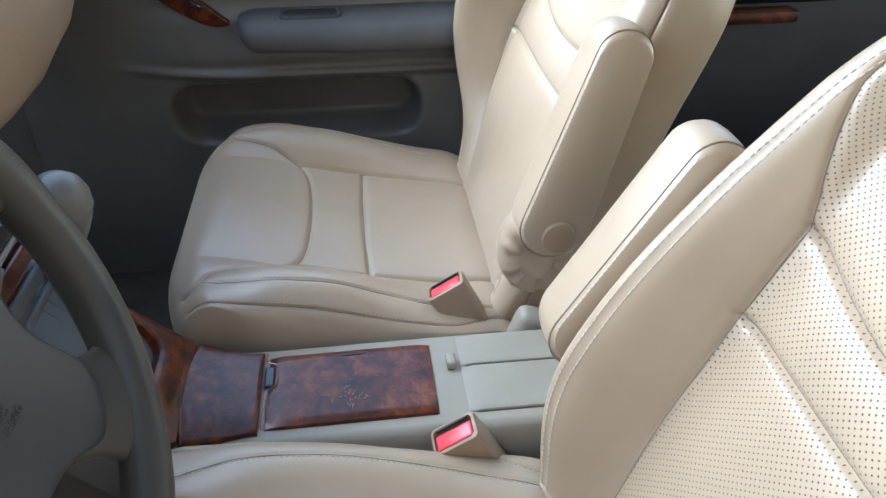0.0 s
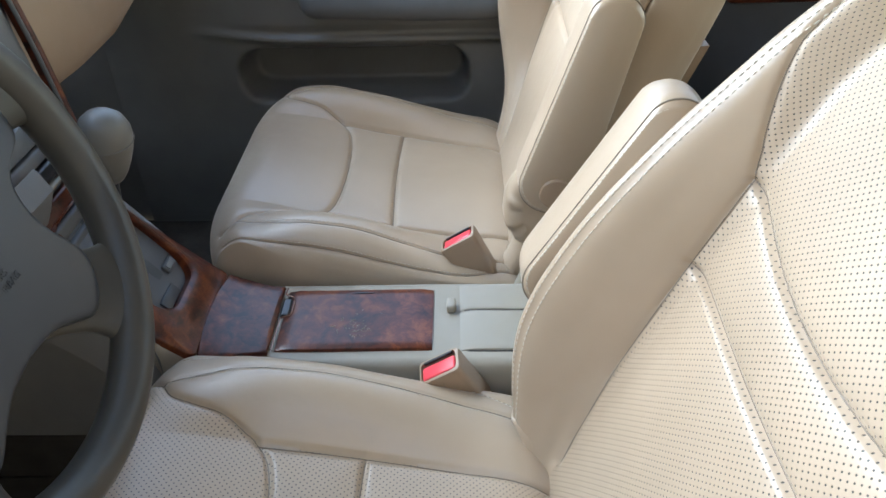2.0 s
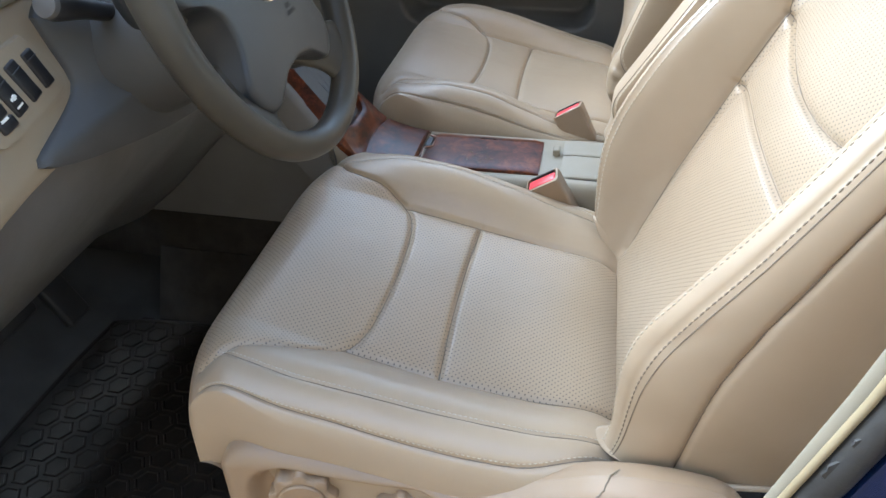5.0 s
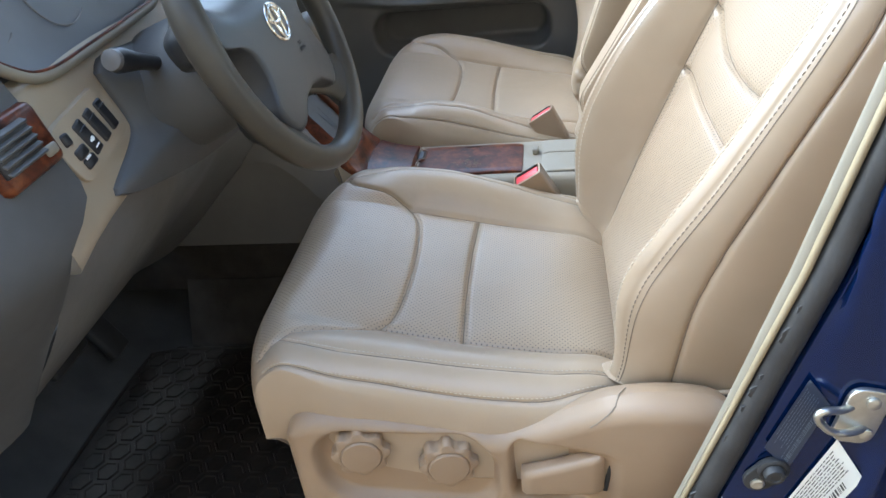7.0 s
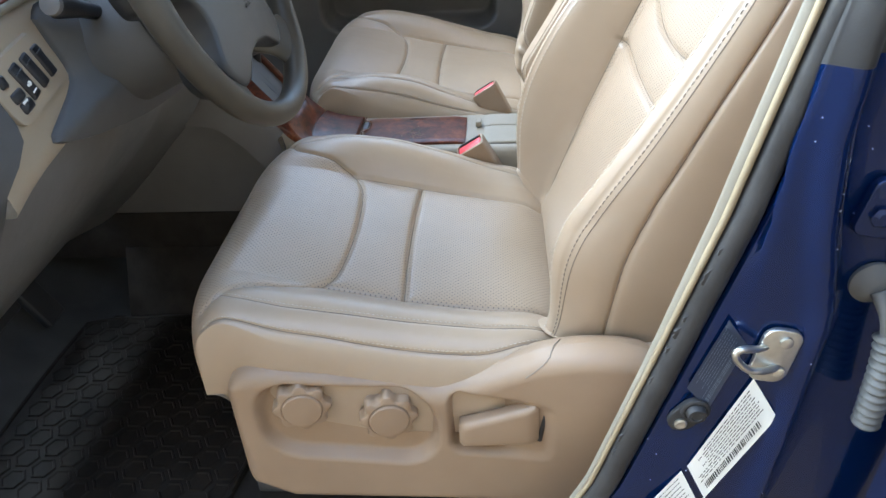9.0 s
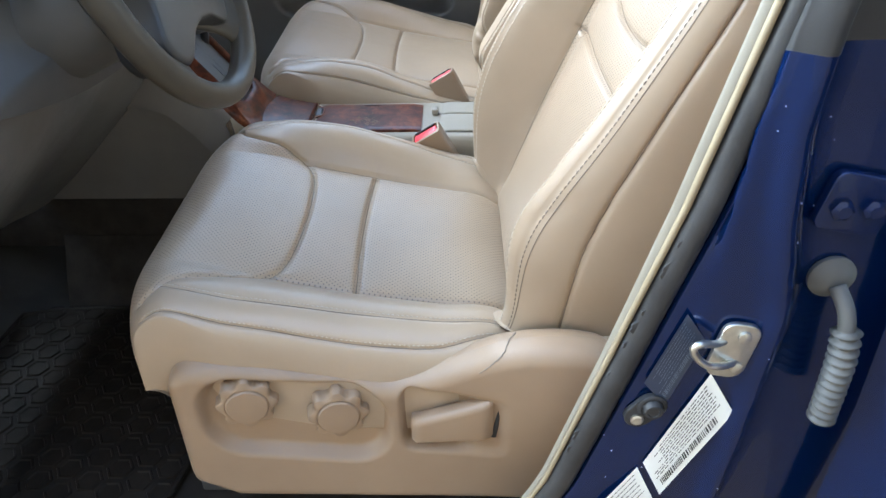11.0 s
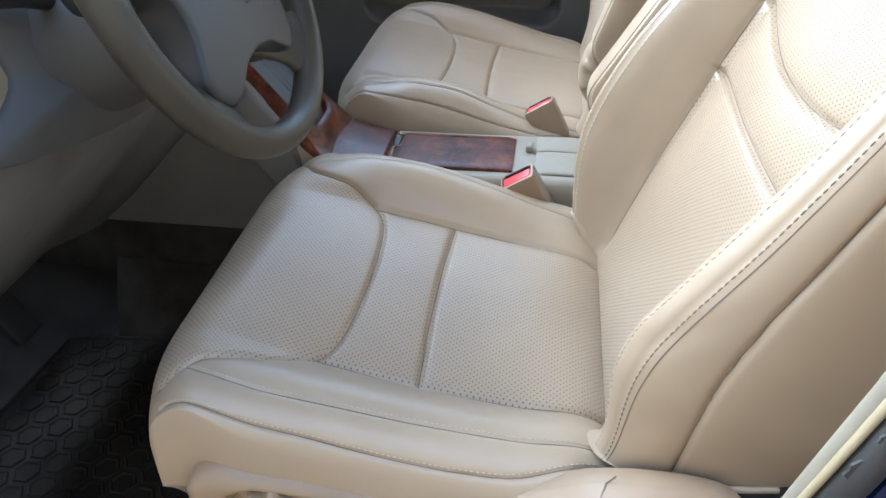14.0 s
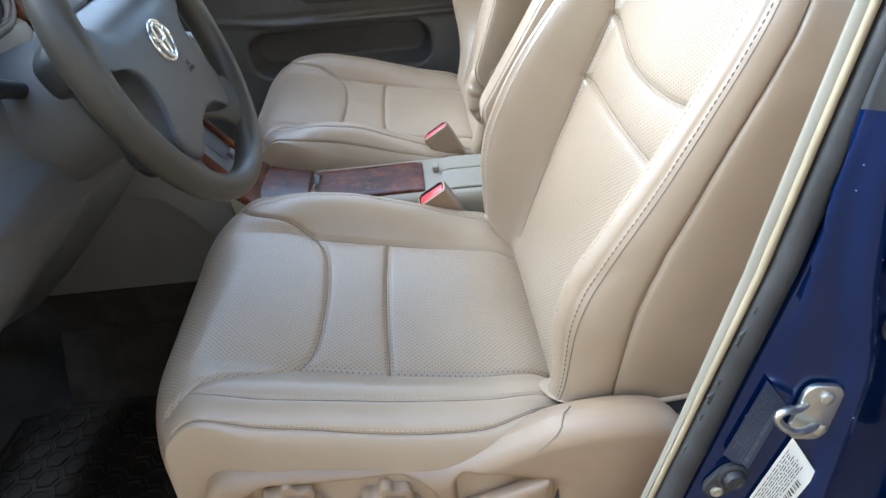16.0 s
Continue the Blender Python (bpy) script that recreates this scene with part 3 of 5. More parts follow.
    pc, qq = ((ps[:-1] + ps[1:]) / 2)[:, None] + 0 * qs[None, :-1], ((qs[:-1] + qs[1:]) / 2)[None] + 0 * ps[:-1, None]
    eq = np.interp(pc, [a for a, b in back_edges[1]], [b for a, b in back_edges[1]])
    aq = np.interp(np.abs(qq), [b for a, b in arc_line[12:]], [a for a, b in arc_line[12:]])
    sq = np.interp(pc, [a for a, b in seam_s[1]], [b for a, b in seam_s[1]])
    idb = np.where(np.abs(qq) < eq, np.where(pc < pz(1.010), 0, np.where(pc < aq, 1, 2)), np.where(np.abs(qq) > sq, 5, np.where(qq < 0, 3, 4)))
    back = part("backrest", loft([np.c_[0.33 + 0.10 * t + np.array([-0.02, 0.02, 0.02, -0.02]), yc + 0.12 * np.array([-1, -1, 1, 1]), np.full(4, 0.80 + 0.25 * t)] for t in (0.0, 1.0)]), BEIGE, root)
    split_grid(B, idb, ("lower_panel", "middle_panel", "upper_panel", "bolster", "bolster", "back_cover"), back, (LEATHER_PERF if powered else LEATHER_FAINT,) * 3 + (LEATHER,) * 3, np.stack([Pb, Qb], 2),
               ("perforated beige leather panel",) * 3 + ("plain beige leather bolster",) * 2 + ("",), s > 0)
    for l in (back_cross, arc_line, *back_edges, *seam_s):
        part("seam", seam_tube(B, NB, Pb, Qb, l), SEAM, back, "dark seam line")
    sb = []
    holes = []
    for l, offsets in zip(seam_r, ((0.0180, -0.0035) if powered else (0.0042, -0.0042), (-0.0042, 0.0042))):
        for dq in offsets:
            l2 = l.copy()
            l2[:, 1] += dq
            (holes if dq == -0.0035 else sb).append(stitches(B, NB, Pb, Qb, l2, 0.0068, 0.0009, lift=0.0005, length=0.66))
    if holes:
        part("hole_stitching", joined(*holes), SEAM, back, "dark row of needle holes", kind="stuff")
        l2 = seam_r[0].copy()
        l2[:, 1] -= 0.0095
        part("seam", seam_tube(B, NB, Pb, Qb, l2), SEAM, back, "dark seam line")
    part("stitching", joined(*sb), THREAD, back, "beige thread stitching", kind="stuff")

    # hem along the lower outboard edge
    if powered:
        hem = cr([(0.200, yc - s * 0.205, 0.789), (0.214, yc - s * 0.240, 0.788), (0.240, yc - s * 0.2515, 0.788), (0.30, yc - s * 0.252, 0.788), (0.345, yc - s * 0.247, 0.788)], 40)
        part("hem", tube(hem, 0.0032, 8), LEATHER, back, "folded leather hem")
        part("pull_tab", moved(rbox(0.014, 0.007, 0.016, 0.003), pose(0.204, yc - s * 0.230, 0.793, 0, 20, 0)), BEIGE, back, "small beige leather tab")

    # --- folded armrest on the inboard side
    ya = yc + s * 0.285
    axis0, axis1 = (np.array([0.213, 0.935]), np.array([0.308, 1.115])) if powered else (np.array([0.222, 0.945]), np.array([0.280, 1.153]))
    d = (axis1 - axis0) / np.linalg.norm(axis1 - axis0)
    nrm = np.array([-d[1], d[0]])
    L = np.linalg.norm(axis1 - axis0)
    outline = []
    for a in np.linspace(-90, 90, 15):
        outline.append(axis1 + 0.031 * (math.cos(radians(a)) * d * 0.9 + math.sin(radians(a)) * nrm))
    for a in np.linspace(90, 270, 19):
        outline.append(axis0 + 0.042 * (math.cos(radians(a)) * d + math.sin(radians(a)) * nrm))
    outline = np.array(outline)
    cx = outline.mean(0)
    rings = []
    for v, kk in ((-0.030, 0.80), (-0.028, 0.90), (-0.022, 0.97), (-0.010, 1.0), (0.010, 1.0), (0.022, 0.97), (0.028, 0.90), (0.030, 0.80)):
        shr = outline - (outline - cx) / np.linalg.norm(outline - cx, axis=1)[:, None] * (1 - kk) * 0.05
        rings.append(np.c_[shr[:, 0], np.full(len(shr), ya + s * v), shr[:, 1]])
    arm = part("armrest", loft(rings), LEATHER, root, "beige leather armrest folded up", sharp=0)
    for kr, sy in ((2, -1),) if powered else ((5, 1),):
        seam = np.array(rings[kr])
        loop = np.vstack([seam, seam[:1]])
        part("seam", tube(loop + (0, s * sy * 0.0008, 0), 0.0009, 6), SEAM, arm, "dark seam line")
        cc = seam.mean(0)
        inner = loop + (cc - loop) * 0.05 + (0, s * sy * 0.0064, 0)
        ln = arc(inner)
        st_ = []
        for d0 in np.arange(0.0, ln[-1] - 0.006, 0.0066):
            seg = np.array([[np.interp(d0 + t * 0.0046, ln, inner[:, k]) for k in range(3)] for t in (0.0, 0.5, 1.0)])
            st_.append(tube(seg, 0.0010, 5))
        part("stitching", joined(*st_), THREAD, arm, "thread stitching", kind="stuff")
    part("pivot_cap", moved(lathe([(0.0205, 0), (0.0205, 0.004), (0.0195, 0.006), (0.016, 0.007)], 32), pose(axis0[0] + 0.004, ya + s * 0.0285, axis0[1] - 0.008, -90 * s)), BEIGE, arm, "round beige pivot cap")
    # gathered cover round the armrest's foot
    if not powered:
        rr = []
        for v, kk in ((-0.02, 0.86), (-0.012, 0.97), (0.0, 1.0), (0.014, 0.95), (0.022, 0.80), (0.024, 0.5)):
            a = np.linspace(0, 2 * np.pi, 60, endpoint=False)
            r0 = 0.056 * kk * (1 + (0.012 * np.cos(9 * a) + 0.010 * np.cos(5 * a + 1.0)) * (v > 0))
            rr.append(np.c_[0.212 + 0.86 * r0 * np.cos(a), yc + s * (0.262 + v + (0.0022 * np.cos(11 * a) + 0.0016 * np.cos(17 * a + 2.0)) * (v > 0)), 0.888 + 1.15 * r0 * np.sin(a)])
        part("gathered_cover", loft(rr), LEATHER, root, "wrinkled beige leather round the armrest pivot", sharp=0)
    # recliner bracket cover between cushion and backrest
    part("hinge_cover", moved(rbox(0.10, 0.035, 0.06, 0.012), pose(0.235, yc + s * 0.275, 0.755, 0, 20, 0)), GREIGE, root, "grey plastic hinge cover")

    # --- plastic base
    part("base", box_vf(-0.19, 0.27, yc - 0.235, yc + 0.235, FLOOR + 0.03, 0.62, 0.02), CHARCOAL, root)
    for dy in (-0.19, 0.19):
        part("seat_rail", box_vf(-0.24, 0.30, yc + dy - 0.02, yc + dy + 0.02, FLOOR, FLOOR + 0.035, 0.004), CHARCOAL, root)
    if powered:
        build_shield(root, yc, s)
    return root


def build_shield(root, yc, s):
    """Outboard plastic shield with two height knobs and a recline lever."""
    y0 = yc - s * 0.292
    nx, nz = 170, 90
    xs = np.linspace(-0.212, 0.345, nx)
    topz = np.array([np.interp(x, *zip(*[(a, b) for a, b in cr([(-0.212, 0.725), (-0.203, 0.757), (-0.178, 0.774), (-0.12, 0.774), (-0.05, 0.764), (0.02, 0.751), (0.06, 0.749), (0.105, 0.765), (0.15, 0.787), (0.18, 0.803), (0.225, 0.815), (0.27, 0.815), (0.305, 0.800), (0.345, 0.745)], 200)])) for x in xs])
    botz = np.interp(xs, [-0.212, -0.20, -0.15, 0.25, 0.345], [0.60, 0.572, 0.545, 0.540, 0.560])
    v = np.linspace(0, 1, nz)
    Xg = xs[:, None] + 0 * v[None]
    Zg = botz[:, None] + (topz - botz)[:, None] * v[None]

    def pan(cx, cz, w, h, r, soft):
        dx, dz = np.abs(Xg - cx) - (w / 2 - r), np.abs(Zg - cz + (Xg - cx) * 0.08) - (h / 2 - r)
        d = np.hypot(np.maximum(dx, 0), np.maximum(dz, 0)) + np.minimum(np.maximum(dx, dz), 0) - r
        return 1 - smooth01(d, -soft, soft * 0.4)

    dep = 0.018 * pan(-0.062, 0.691, 0.226, 0.124, 0.050, 0.011)
    dep += 0.034 * pan(0.130, 0.690, 0.124, 0.098, 0.016, 0.012) * (0.15 + 0.85 * (1 - smooth01(Xg, 0.085, 0.175)))
    edge = np.minimum(np.minimum((topz[:, None] - Zg), (Zg - botz[:, None])), np.minimum(Xg + 0.212, 0.345 - Xg)).clip(0)
    roll = 0.026 * (1 - np.sqrt(np.clip(1 - (1 - np.clip(edge / 0.022, 0, 1)) ** 2, 0, 1)))
    hump = 0.022 * np.exp(-((Xg - 0.26) / 0.09) ** 2 - ((Zg - 0.74) / 0.12) ** 2)
    Y = y0 + s * (dep + roll - hump)
    G = np.stack([Xg, Y, Zg], 2)
    sh = part("side_shield", sheet(G), BEIGE, root, "beige moulded plastic seat side shield", sharp=0)
    ledge = [[(x, yt + s * (0.026 * k - 0.0006), z - 0.0002 - 0.010 * k * k) for k in (0.0, 0.3, 0.65, 1.0)] for x, yt, z in zip(xs, Y[:, -1], topz)]
    part("shield_ledge", sheet(ledge), BEIGE, sh, sharp=0)
    for cx, cz in ((-0.117, 0.728), (-0.011, 0.711)):
        k = part("height_knob", moved(lathe([(0.020, -0.004, 0), (0.031, 0.0, 1), (0.0335, 0.004, 1), (0.0335, 0.017, 1), (0.0325, 0.0205, 0.9), (0.0290, 0.0225, 0.5), (0.0258, 0.0228, 0), (0.0256, 0.0215, 0), (0.0249, 0.0215, 0), (0.0245, 0.0240, 0), (0.0232, 0.0255, 0), (0.012, 0.0265, 0), (0.002, 0.0267, 0)], 96, 8, 0.095), pose(cx, y0 + s * 0.017, cz - 0.004, 90 * s, 0, 10)), BEIGE, sh, "scalloped beige adjuster knob", sharp=28)
    lev = []
    for x, hh, dy in ((0.078, 0.017, 0.005), (0.083, 0.021, 0.001), (0.095, 0.0225, 0.0), (0.125, 0.027, -0.001), (0.160, 0.033, -0.002), (0.170, 0.035, 0.0), (0.175, 0.033, 0.004)):
        o = rounded(2 * hh * 0.92, 0.026, 0.009)
        lev.append(np.c_[np.full(len(o), x), y0 + s * (0.001 + dy + o[:, 1] * 0.9), 0.681 + (x - 0.08) * 0.24 + o[:, 0]])
    part("recline_lever", loft(lev), BEIGE, sh, "beige recline lever")
    joint = cr([(0.198, 0.818), (0.190, 0.806), (0.178, 0.794), (0.166, 0.783), (0.158, 0.776)], 24)
    jy = [float(np.interp(z, Zg[int(np.argmin(np.abs(xs - x)))], Y[int(np.argmin(np.abs(xs - x)))])) for x, z in joint]
    part("parting_line", tube(np.c_[joint[:, 0], jy, joint[:, 1]], 0.0009, 6), SEAM, sh, "dark joint of the hinge cover")
    part("lever_slot", moved(rbox(0.006, 0.009, 0.076, 0.002), pose(0.1815, y0 - s * 0.0005, 0.708, 0, 8, 0)), BLACK, sh, "dark slot behind the lever")


build_seat(1, -0.376, "driver_seat", "beige perforated leather driver seat with folded armrest", True)
build_seat(-1, 0.376, "passenger_seat", "beige leather passenger seat with armrest folded up", False)


# ---------------------------------------------------------------- centre console
def build_console():
    root = thing("center_console", (0.0, 0.0, FLOOR + 0.13), "grey plastic centre console with burl wood panels", "console")
    top = cr([(0.40, 0.775), (0.30, 0.782), (0.10, 0.785), (-0.10, 0.784), (-0.17, 0.786), (-0.22, 0.797), (-0.262, 0.835), (-0.30, 0.882), (-0.345, 0.935), (-0.40, 0.965), (-0.55, 0.96), (-0.75, 0.92)], 120)
    tn = np.gradient(top, axis=0)
    tn /= np.linalg.norm(tn, axis=1)[:, None]
    rings = []
    for (x, z), (tx, tz) in zip(top, tn):
        hw = 0.080 + 0.010 * float(smooth01(-x, 0.15, 0.33))
        nx, nz = (tz, -tx)
        deep = z - 0.66 if x > -0.25 else 0.115
        o = [(-hw - 0.012, -deep), (-hw - 0.006, -0.06), (-hw - 0.002, -0.02), (-hw, -0.008), (-hw + 0.004, -0.002), (-hw + 0.010, 0.0), (0, 0.0), (hw - 0.010, 0.0), (hw - 0.004, -0.002), (hw, -0.008), (hw + 0.002, -0.02), (hw + 0.006, -0.06), (hw + 0.012, -deep)]
        rings.append([(x + nx * (d if d > -0.05 else 0.0), y, z + (nz * d if d > -0.05 else d)) for y, d in o])
    cut = int(np.argmax(top[:, 0] < -0.25))
    part("body", loft(rings[:cut + 1]), GREIGE, root, "grey-beige plastic console body")
    # same body carried forward; the footwell's shade is put into a darker grey
    part("shaded_front", loft(rings[cut:]), GREY_LOW, root, "front of the console body, footwell shade in its darker grey")
    part("lower_cover", box_vf(-0.95, 0.40, -0.094, 0.094, FLOOR + 0.10, 0.668, 0.01), CARPET, root, "dark carpet below the console")

    part("tunnel_carpet", loft([[(x, -0.088, 0.66), (x, 0.088, 0.66), (x, 0.088, z), (x, -0.088, z)] for x, z in ((-0.255, 0.70), (-0.30, 0.775), (-0.345, 0.83), (-0.42, 0.86), (-0.93, 0.82))]), GREY_LOW, root, "warm grey trim on the tunnel side", sharp=20)

    def on_top(x, d=0.0):
        i = np.interp(-x, -top[:, 0], np.arange(len(top)))
        p0 = np.array([np.interp(i, np.arange(len(top)), top[:, k]) for k in (0, 1)])
        t0 = np.array([np.interp(i, np.arange(len(top)), tn[:, k]) for k in (0, 1)])
        return p0[0] + t0[1] * d, p0[1] - t0[0] * d

    def plate(x0, x1, y0, y1, t, n=14, dip=None, r=0.003):
        """A plate that follows the console's top, edges rounded."""
        rows = []
        for x in np.linspace(x0, x1, n):
            e = min(abs(x - x0), abs(x - x1))
            h = t - r * (1 - math.sqrt(max(0.0, 1 - (1 - min(e / r, 1)) ** 2)))
            row = []
            for yy, dd in [(y0, -0.004), (y0, h - r), (y0 + 0.3 * r, h - 0.3 * r), (y0 + r, h)] + [(y, h) for y in np.linspace(y0, y1, 9)[1:-1]] + [(y1 - r, h), (y1 - 0.3 * r, h - 0.3 * r), (y1, h - r), (y1, -0.004)]:
                px_, pz_ = on_top(x, dd)
                row.append((px_, yy, pz_))
            rows.append(row)
        v, f = sheet(rows)
        w = len(rows[0])
        f = f + [tuple(range(w)), tuple((n - 1) * w + k for k in range(w))[::-1]]
        return v, f

    part("tray_lid", plate(-0.127, 0.070, -0.059, 0.059, 0.005), WOOD, root, "scratched burl wood tray lid")
    # ashtray lid: widens forward, front joint bowed
    def bow(y):
        return -0.217 - 0.011 * (1 - min(1.0, (y / 0.082) ** 2))

    rows = []
    for u in np.r_[0.0, 0.006, 0.02, np.linspace(0.05, 0.95, 14), 0.98, 0.994, 1.0]:
        hw_ = 0.0655 + 0.0165 * float(smooth01(u, 0.0, 1.0))
        e = min(u, 1 - u) * 0.09
        row = []
        for v, dd in [(-1, -0.004), (-1, 0.0035), (-0.99, 0.0055), (-0.97, 0.0065)] + [(v, 0.0065 + 0.002 * (1 - v * v)) for v in np.linspace(-0.9, 0.9, 13)] + [(0.97, 0.0065), (0.99, 0.0055), (1, 0.0035), (1, -0.004)]:
            y = v * hw_
            x = -0.1345 + (bow(y) + 0.0008 + 0.1345) * u
            d = min(dd, 0.0035 + 1.4 * e) if dd > 0 else dd
            px_, pz_ = on_top(x, d)
            row.append((px_, y, pz_))
        rows.append(row)
    part("ashtray_lid", sheet(rows), WOOD, root, "dark burl wood ashtray lid", sharp=30)
    lip = cr([(-0.1305, 0.062), (-0.1300, 0.048), (-0.1180, 0.040), (-0.1175, 0.010), (-0.1290, 0.000), (-0.1300, -0.010), (-0.1305, -0.060)], 60)
    part("lid_lip", tube([(on_top(x, 0.0055)[0], y, on_top(x, 0.0055)[1]) for x, y in lip], 0.0011, 8), LIP, root, "shiny brown lip of the lid")
    part("finger_notch", plate(-0.1325, -0.119, 0.006, 0.040, 0.0062, 6), SWITCH, root)
    part("lid_slot", plate(-0.045, -0.008, 0.048, 0.053, 0.0058, 6, r=0.001), WOOD, root)
    # shifter surround: one wide glossy moulding with a raised lip round the gate
    n_o = 10
    bez_o, bez_i = rounded(2.0, 2.0, 0.10, n_o), rounded(2.0, 2.0, 0.55, n_o)

    def on_bezel(o, xa, xb, hw_, d, bowed):
        ring = []
        for a_, b_ in o:
            y = b_ * hw_
            x = xa + (xb - xa) * (a_ + 1) / 2
            if bowed:
                x += (bow(y) - xb) * float(smooth01(a_, -0.2, 1.0)) * bowed
            px_, pz_ = on_top(x, d)
            ring.append((px_, y, pz_))
        return ring

    IN = (-0.362, -0.256, 0.053)
    OUT = (-0.430, -0.217, 0.0835)
    rings = [on_bezel(bez_o, *OUT, -0.004, 1), on_bezel(bez_o, *OUT, 0.0035, 1)]
    for k, d in ((0.03, 0.0058), (0.10, 0.0068), (0.30, 0.0070), (0.50, 0.0082), (0.68, 0.0115), (0.82, 0.0150), (0.92, 0.0158), (0.98, 0.0135), (1.0, 0.008), (1.0, -0.004)):
        mixd = bez_o + (bez_i - bez_o) * min(1.0, k * 1.15)
        dims = [p0 + (p1 - p0) * k for p0, p1 in zip(OUT, IN)]
        rings.append(on_bezel(mixd, *dims, d, 1 - k))
    part("shifter_bezel", loft(rings, False), WOOD, root, "glossy burl wood shifter surround", sharp=35)
    gate = [on_bezel(bez_i * k, *IN, 0.0035, 0) for k in (1.0, 0.6, 0.2)]
    g = part("gate_plate", loft(gate), COLUMN, root, "dark grey shifter gate plate")
    slot = [on_bezel(rounded(2.0, 2.0, 0.3, 4) * (0.72, 0.16) + (-0.1, 0.12), *IN, 0.0045, 0), on_bezel(rounded(2.0, 2.0, 0.3, 4) * (0.70, 0.15) + (-0.1, 0.12), *IN, 0.0045, 0)]
    part("gate_slot", loft(slot), SWITCH, g, "black shift slot")
    c = on_top(-0.276, 0.006)
    part("gear_button", moved(rbox(0.013, 0.026, 0.005, 0.002), pose(c[0], 0.032, c[1], 0, 48, 0)), COLUMN, g)
    part("button_top", moved(rbox(0.008, 0.020, 0.002, 0.0006), pose(c[0] + 0.0024, 0.032, c[1] + 0.0022, 0, 48, 0)), CHARCOAL, g)
    c = on_top(-0.262, 0.005)
    part("gate_step", moved(rbox(0.016, 0.042, 0.003, 0.001), pose(c[0], -0.014, c[1], 0, 48, 0)), SWITCH, g)
    # rear bin lids and latch
    part("lid_gasket", plate(0.1035, 0.3015, -0.0618, 0.0718, 0.0016), BLACK, root, "dark joint round the bin lids")
    part("bin_lid", plate(0.105, 0.30, 0.0165, 0.070, 0.004), GREIGE, root)
    part("bin_lid", plate(0.105, 0.30, -0.060, 0.0145, 0.004), GREIGE, root)
    c = on_top(0.0935, 0.004)
    part("latch", moved(rbox(0.012, 0.020, 0.012, 0.003), pose(c[0], 0.021, c[1] + 0.002)), GREIGE, root, "small grey push latch")
    # faint etched marks on the lid
    etched = []
    rng = np.random.RandomState(6)
    for _ in range(34):
        dx, dy = rng.normal(0, 0.014), rng.normal(-0.016, 0.013)
        a = rng.uniform(0, 6.3) + np.linspace(0, rng.uniform(0.6, 2.2), 8)
        rad = rng.uniform(0.0015, 0.0055)
        px_, pz_ = on_top(-0.030 + dx, 0.0052)
        etched.append(tube(np.c_[px_ + rad * np.cos(a), np.clip(dy + rad * np.sin(a), -0.055, 0.03), np.full(8, pz_)], 0.00026, 4))
    part("etched_marks", joined(*etched), CREAM, root, "worn pale scratches", kind="stuff")


LIP = grained("brown_lip", (0.20, 0.10, 0.07), (0.28, 0.15, 0.11), (0.15, 0.25), metallic=0.5)
KNOB = grained("knob_grey", (0.105, 0.097, 0.083), (0.145, 0.134, 0.116), (0.36, 0.5), 1200, 0.12)
build_console()

# shift lever
sl = thing("shift_lever", (-0.336, 0.062, 0.879), "grey shift lever with a rounded leather knob", "gear lever")
ax = Vector((0.20, -0.20, 0.96)).normalized()
q = ax.to_track_quat("Z", "Y").to_matrix().to_4x4()
base = Matrix.Translation((-0.336, 0.060, 0.874)) @ q
part("shaft", moved(lathe([(0.009, 0), (0.008, 0.05), (0.009, 0.125)], 20), base), SWITCH, sl)
rg = []
for r_, h_, sh_ in ((0.010, 0.108, 0.0), (0.0165, 0.114, 0.0), (0.0215, 0.124, 0.0), (0.0258, 0.140, 0.001), (0.0288, 0.157, 0.002), (0.0298, 0.172, 0.003), (0.0285, 0.186, 0.003), (0.0240, 0.198, 0.002), (0.0165, 0.206, 0.001), (0.006, 0.2095, 0.0)):
    a_ = np.linspace(0, 2 * np.pi, 40, endpoint=False)
    rg.append(np.c_[r_ * np.cos(a_) * 1.04 + sh_, r_ * np.sin(a_) * 0.94, np.full(40, h_)])
kn = part("knob", moved(loft(rg), base), KNOB, sl, "worn grey-beige rounded knob", sharp=0)
a_ = np.linspace(0, 2 * np.pi, 49)
part("knob_seam", moved(tube(np.c_[0.0312 * np.cos(a_) + 0.003, 0.0283 * np.sin(a_), 0.172 + 0 * a_], 0.0007, 6), base), GREY_LOW, kn)


